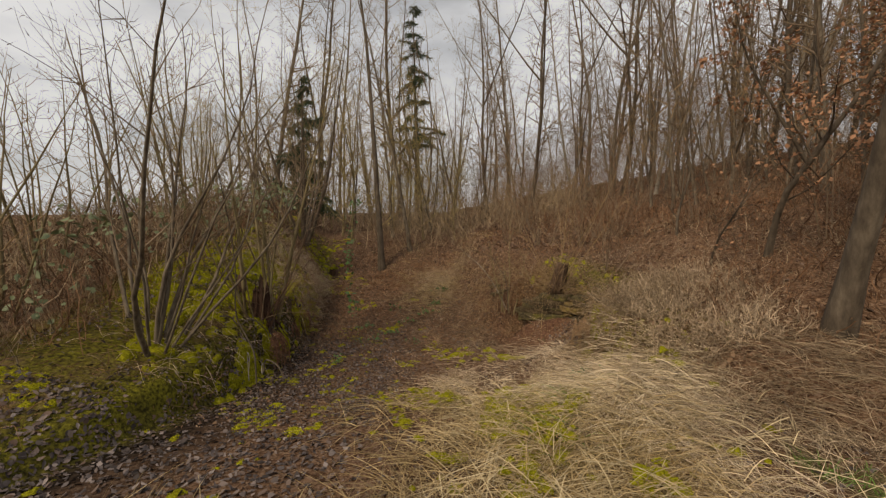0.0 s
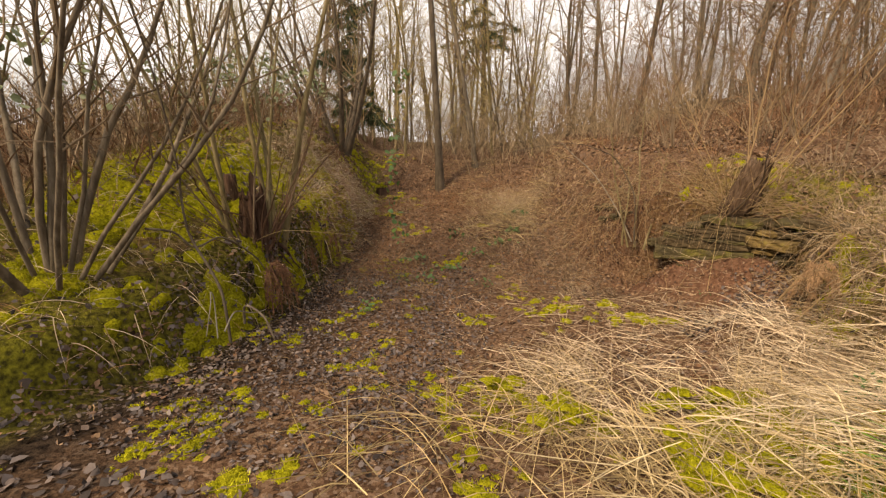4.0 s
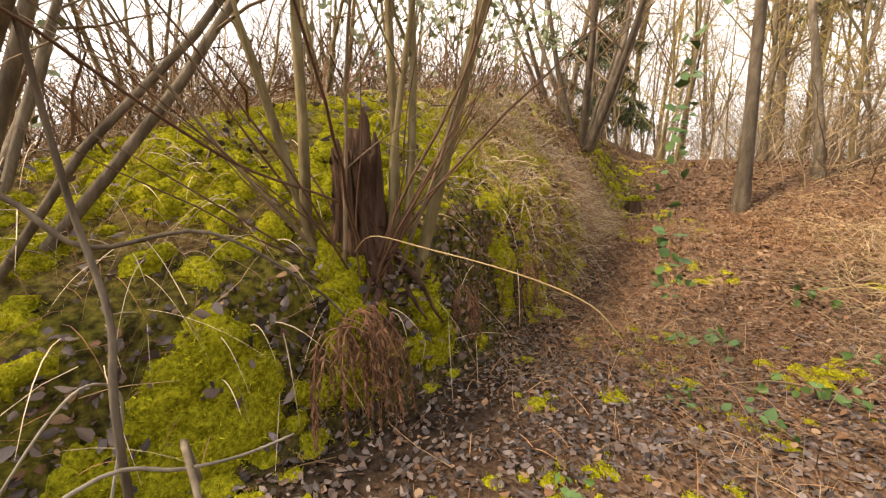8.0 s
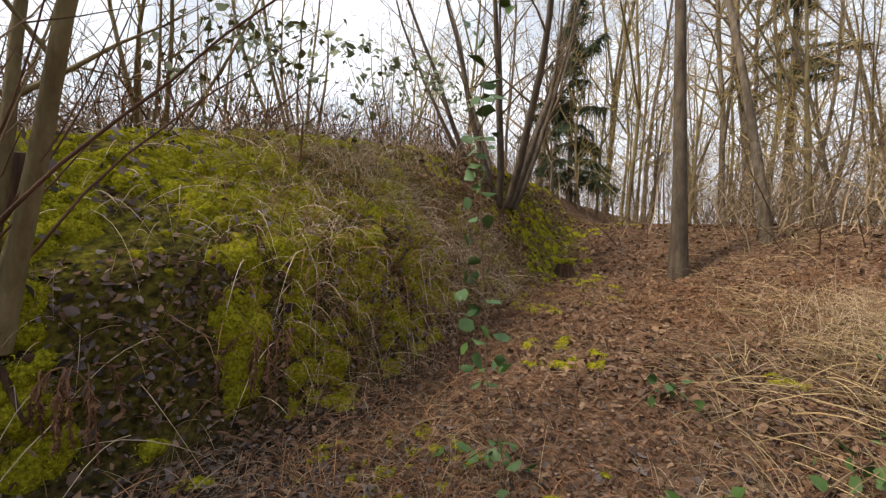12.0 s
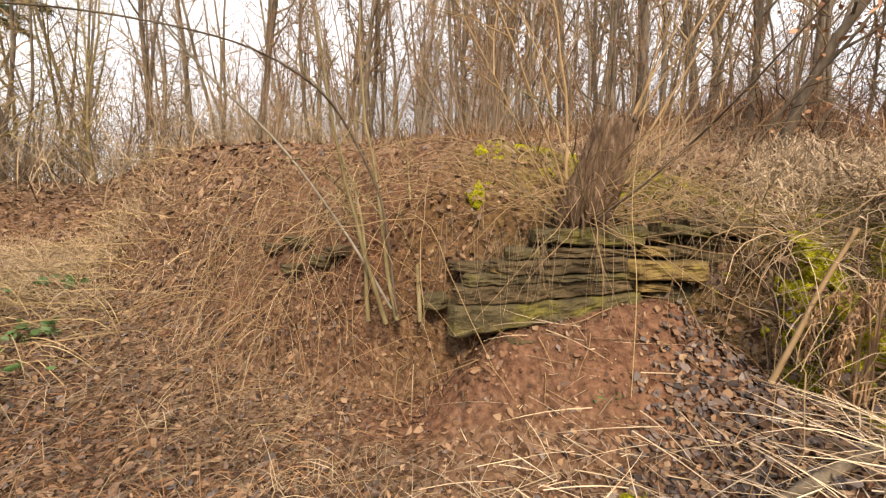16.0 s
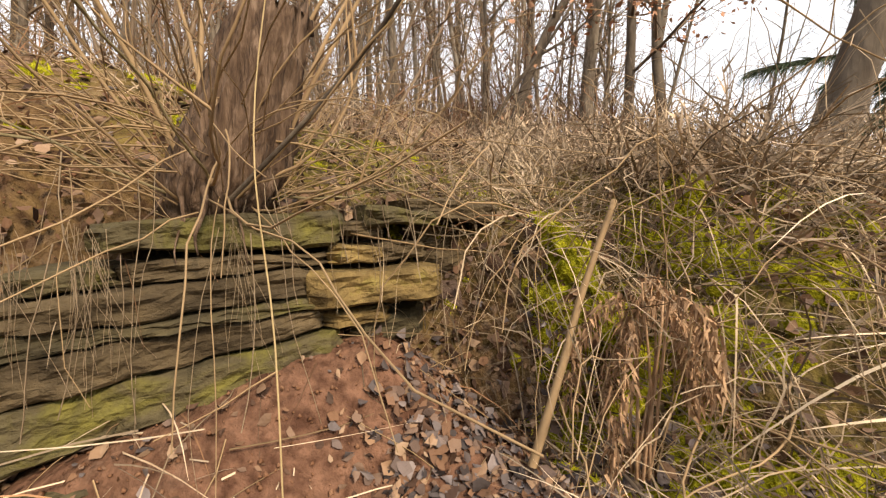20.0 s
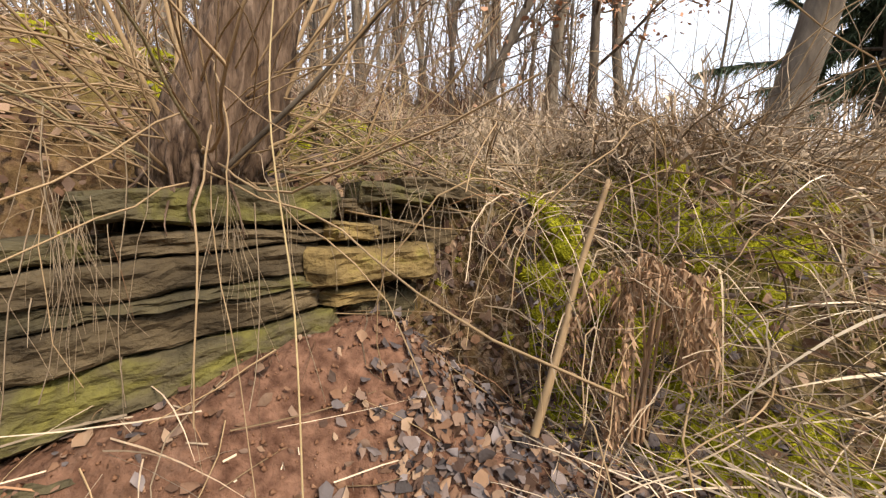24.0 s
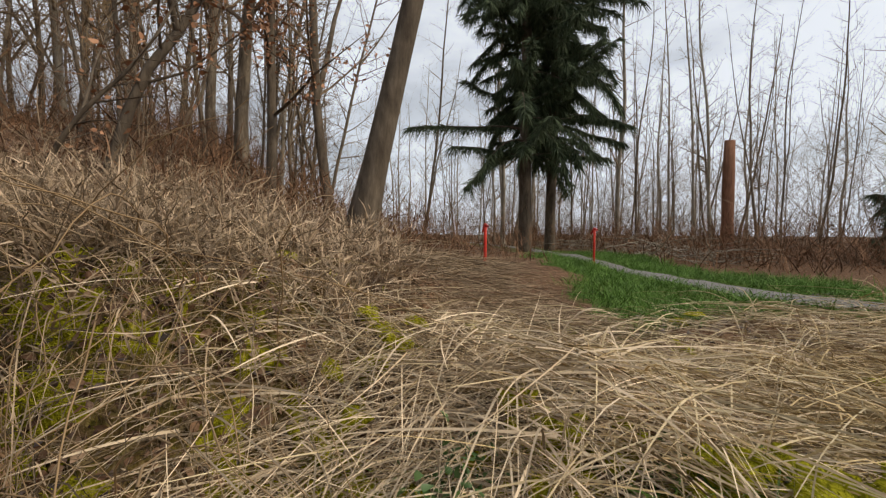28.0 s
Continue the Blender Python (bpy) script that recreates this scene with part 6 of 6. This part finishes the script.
bramble("bramble_spray", [on(-0.9, 7.1), on(-0.7, 7.25, 0.05), on(-0.45, 7.2, 0.04)], 9, 0.05, "low green bramble among dead weeds", 4)
for i, (x, y) in enumerate(((-1.3, 8.9), (-0.95, 8.3), (-0.55, 8.75), (-1.75, 8.0), (-0.3, 10.1))):
    bramble("bramble_spray", [on(x, y), on(x + 0.14, y + 0.1, 0.12), on(x + 0.33, y + 0.04, 0.08)], 9, 0.075, "low green bramble among dead weeds", 60 + i, M_LEAF_GREEN, 0.12)
bramble("green_fern", [on(-0.35, 9.2), on(-0.2, 9.25, 0.1), on(-0.05, 9.3, 0.05)], 16, 0.08, "small green fern on the hollow's floor", 5)
for i, (x, y, h) in enumerate(((-4.6, 8.2, 1.1), (-4.9, 8.9, 1.2), (-4.4, 9.2, 0.9), (-5.1, 7.6, 1.2), (-4.4, 7.6, 0.8), (-4.8, 10.2, 1.0), (-4.6, 4.4, 1.5), (-4.9, 5.4, 1.5))):
    z = on(x, y)
    bramble("bramble_bush", [z, (x + 0.1, y, z[2] + h * 0.6), (x + 0.3, y + 0.25, z[2] + h), (x + 0.55, y + 0.5, z[2] + h * 0.9), (x + 0.7, y + 0.8, z[2] + h * 0.6)], 44, 0.10, "leafy bramble arching on the bank's crest", 20 + i, M_LEAF_CREST, 0.3)


bramble("green_weed", [on(1.60, 4.70, 0.05), on(1.66, 4.62, 0.20), on(1.72, 4.50, 0.21)], 110, 0.036, "low green leafy weed growing through the straw", 41, M_LEAF_GREEN, 0.16)
bramble("green_weed", [on(1.62, 6.62), on(1.65, 6.6, 0.03), on(1.7, 6.58, 0.03)], 6, 0.03, "tiny green seedling on the fallen soil", 42, M_LEAF_GREEN, 0.04)
bramble("green_weed", [on(-1.75, 6.2), on(-1.72, 6.22, 0.08), on(-1.68, 6.25, 0.14)], 7, 0.06, "small green bramble shoot in the leaf litter", 43, M_LEAF_GREEN, 0.06)


# ---- oak saplings with rust-coloured leaves ----
def oak(at, h, r, seed, n, label):
    tr, cr = bare_tree(seed, h, r, (0.05, -0.1), 0.2, 16, 1, 0.3, 0.09, (M_BARK_DARK, M_BARK_DARK), forks=1)
    t = put_tree("oak_sapling", (tr, cr), at, 0, 1, label)
    rng = np.random.default_rng(seed)
    v = np.empty(len(cr.vertices) * 3)
    cr.vertices.foreach_get("co", v)
    v = v.reshape(-1, 3)
    p = v[rng.integers(0, len(v), n)]
    p = p + rng.normal(0, 0.05, p.shape) - (0, 0, 0.03)
    g = Geo()
    leaves(g, p, np.tile((0.0, 0.0, 1.0), (n, 1)), rng.uniform(0.04, 0.075, n), rng, 0.9, 0.0)
    part("leaves", g.mesh("leaves", M_LEAF_OAK), t, "withered rust-coloured oak leaves")


oak(on(5.34, 6.59), 5.4, 0.055, 61, 3000, "young oak holding rust-brown withered leaves")
oak(on(4.49, 6.71), 2.4, 0.022, 62, 60, "small crooked oak sapling with few brown leaves")
oak(on(4.6, 7.9), 3.0, 0.03, 63, 0 + 20, "small dark oak sapling on the crest")
oak(on(6.6, 5.3), 6.5, 0.07, 64, 2600, "young oak with rust-brown withered leaves in the brush")


# ---- conifers, the snag, path and markers ----
def conifer(name, at, h, r, seed, low, reach, label, dens=1.0, hang=0.45):
    rng = np.random.default_rng(seed)
    t = thing(name, at, label=label, category="tree")
    g = Geo()
    q, rad = limb(rng, (0, 0, -0.2), (0, 0, 1), h, r, 12, 0.01, 0.0, 0.9)
    g.tube(q, rad, 10, lump=0.1, rng=rng)
    part("trunk", g.mesh("trunk", M_BARK_DARK), t)
    z = low
    while z < h * 0.98:
        L0 = reach * (1 - (z - low) / (h - low)) ** 0.75 + 0.15
        for k in range(int(6 * dens) + 1):
            a = rng.uniform(0, 6.28)
            L = L0 * rng.choice([0.3, 0.6, 0.9, 1.15]) * rng.uniform(0.7, 1.15)
            q, rad = limb(rng, (0, 0, z + rng.uniform(-0.1, 0.1)), (math.cos(a), math.sin(a), 0.12), L, 0.010 + 0.010 * L, 7, 0.10, rng.uniform(-0.22, 0.02), 0.85)
            gb, gn = Geo(), Geo()
            gb.tube(q, rad, 4, cap=False)
            m = max(30, int(340 * L * dens))
            u = np.clip(rng.random(m) * 7 * 0.85 + 1.0, 0, 6.99)
            i = u.astype(int)
            base = q[i] + (q[i + 1] - q[i]) * (u - i)[:, None]
            d = (q[i + 1] - q[i]) * 2 + rng.normal(0, 0.75, (m, 3)) * (1, 1, 0.45) - np.array([0, 0, hang])
            blades(gn, base, d, rng.uniform(0.08, 0.20 + 0.22 * min(1.0, L), m), rng.uniform(0.012, 0.034, m), rng.uniform(0.1, 0.7, m), 2, rng)
            bough = part("bough", gb.mesh("bough", M_BARK_DARK), t)
            part("needles", gn.mesh("needles", M_NEEDLE), bough)
        z += rng.choice([0.14, 0.24, 0.38]) / dens
    return t


conifer("spruce", on(11.79, -1.89), 21, 0.21, 71, 3.0, 2.9, "tall dark spruce with drooping boughs beyond the grass", 0.85)
conifer("spruce", on(12.0, -2.96), 20, 0.18, 72, 3.6, 2.7, "tall dark spruce standing beside another", 0.8)
conifer("spruce", on(-5.9, 17.4), 6.2, 0.08, 73, 0.5, 1.25, "slim young spruce beyond the hollow", 0.7)
conifer("spruce", on(5.3, -9.0), 4.4, 0.08, 74, 0.3, 1.5, "low dense spruce at the clearing's edge", 1.2)
conifer("pine", on(-1.5, 23.5), 12.5, 0.15, 75, 4.6, 1.5, "tall pine with a narrow dark crown in the wood", 0.6, -0.1)

snag = thing("snag", (0, 0, 0), label="broken reddish trunk still standing in the brush", category="tree")
g = Geo()
b = np.array(on(8.1, -5.75))
g.tube([b - (0, 0, 0.2), b + (0, 0, 1.0), b + (0.01, 0, 2.2), b + (0.0, 0.02, 3.1)], [0.17, 0.14, 0.135, 0.12], 12, lump=0.15, rng=rst)
part("trunk", g.mesh("trunk", material("snag_wood", [(0.13, 0.06, 0.035), (0.27, 0.13, 0.08)], 8, rough=0.9, bump=0.8, bump_scale=20, stretch=(2, 2, 0.4))), snag)
px_, py_ = np.linspace(-14, 26, 120), None
pyc = path_y(px_)
PV, PQ = [], []
for i, (x, y) in enumerate(zip(px_, pyc)):
    for k in range(5):
        yy = y + (k - 2) * 0.14
        PV.append((x, yy, float(height(x, yy)) + (0.03 if 0 < k < 4 else -0.02)))
        if i and k:
            PQ.append(((i - 1) * 5 + k - 1, i * 5 + k - 1, i * 5 + k, (i - 1) * 5 + k))
M_PATH = material("path_gravel", [(0.10, 0.096, 0.094), (0.18, 0.172, 0.17), (0.25, 0.24, 0.24)], 30, 8, rough=0.95, bump=0.5, bump_scale=120)
tagged(new("path", mesh_from("path", np.array(PV), PQ, None, M_PATH)), "narrow grey gravel footpath through grass", "path", kind="structure")


def marker(at, h, label):
    t = thing("marker_post", at, label=label, category="post")
    g = Geo()
    g.tube([(0, 0, -0.2), (0, 0, h * 0.5), (0, 0, h)], [0.022, 0.022, 0.022], 8)
    part("post", g.mesh("post", M_RED), t)
    g = Geo()
    g.tube([(-0.08, 0.0, h - 0.03), (0.0, 0.0, h), (0.09, 0.0, h - 0.10)], [0.02, 0.024, 0.016], 6)
    part("crossbar", g.mesh("crossbar", M_RED), t)


marker(on(6.8, -0.3), 0.66, "short red-painted marker post at the grass edge")
marker(on(6.1, 2.3), 0.6, "short red-painted marker post among brush")

# brush and cut branches piled along the grass
pile = thing("brush_pile", (0, 0, 0), label="pale cut branches heaped beyond the grass", category="brushwood")
for k in range(240):
    x = rb.uniform(6.5, 14)
    y = rb.uniform(-5.2, -2.6) - 0.15 * (x - 7)
    q, r = limb(rb, on(x, y, rb.uniform(0, 0.35)), (rb.normal(0, 1), rb.normal(0, 1), rb.normal(0, 0.25)), rb.uniform(0.6, 2.0), rb.uniform(0.006, 0.016), 5, 0.12, -0.02, 0.7)
    gb = Geo()
    gb.tube(q, r, 4, cap=False)
    part("branch", gb.mesh("branch", M_BARK_PALE), pile)

# the tangled heap of dry stems at the bank's nose
gb = Geo()
for k in range(1300):
    y = rb.uniform(5.1, 7.0)
    x = float(right_foot(y)) + abs(rb.normal(0, 0.55)) + 0.05
    z = float(height(x, y))
    q, r = limb(rb, (x, y, z + rb.uniform(0, 0.1)), (rb.normal(-0.3, 0.8), rb.normal(-0.2, 0.8), rb.uniform(0.1, 1.1)), rb.uniform(0.15, 0.7), rb.uniform(0.0007, 0.0021), 8, 0.24, rb.choice([-0.3, -0.15, 0.0]), 0.5)
    q[:, 2] = np.maximum(q[:, 2], height(q[:, 0], q[:, 1]) + 0.004)
    gb.ribbon(q, r, rb)
stuff("dry_tangle", gb, M_TANGLE, "matted heap of dry grey-tan stems on the bank's nose", "brambles")
gb = Geo()
for k in range(1000):
    x, y = rb.normal(2.75, 0.4), rb.normal(5.4, 0.35)
    z = float(height(x, y))
    q, r = limb(rb, (x, y, z), (rb.normal(-0.2, 0.6), rb.normal(-0.2, 0.6), 1), rb.uniform(0.2, 0.6), rb.uniform(0.0008, 0.0022), 8, 0.22, rb.choice([-0.25, -0.1]), 0.5)
    q[:, 2] = np.maximum(q[:, 2], height(q[:, 0], q[:, 1]) + 0.004)
    gb.ribbon(q, r, rb)
stuff("dry_tangle", gb, M_TANGLE, "arching dry bramble stems on the bank's nose", "brambles")


# far thickets that close the view between the trunks
undergrowth("far_thicket", 2400, (8, 42, 4, 46), lambda x, y: step(12, 17, np.hypot(x, y - 5)), 2.5, 8.5, M_TWIG, "grey-brown leafless thicket deep in the wood", 10, 15)
undergrowth("far_thicket", 1900, (-18, 14, 20, 48), lambda x, y: 0.3 + patches(x, y, 85, 0.3), 2.0, 6.5, M_TWIG, "grey-brown leafless thicket beyond the hollow", 9, 16)
undergrowth("far_thicket", 2400, (-14, 40, -34, -6), lambda x, y: step(10, 13, np.hypot(x, y - 5)), 1.5, 8.0, M_TWIG, "grey-brown leafless thicket beyond the grass", 9, 17)
undergrowth("far_thicket", 900, (13, 40, -12, 6), lambda x, y: 1 + 0 * x, 1.5, 5.0, M_TWIG, "grey-brown leafless thicket at the wood's edge", 9, 18)

# the plan, laid out in its own units, brought to metres
for ob in list(scene.objects):
    if ob.parent is None and ob.type in ("MESH", "EMPTY"):
        ob.matrix_basis = Matrix.Scale(SCALE, 4) @ ob.matrix_basis
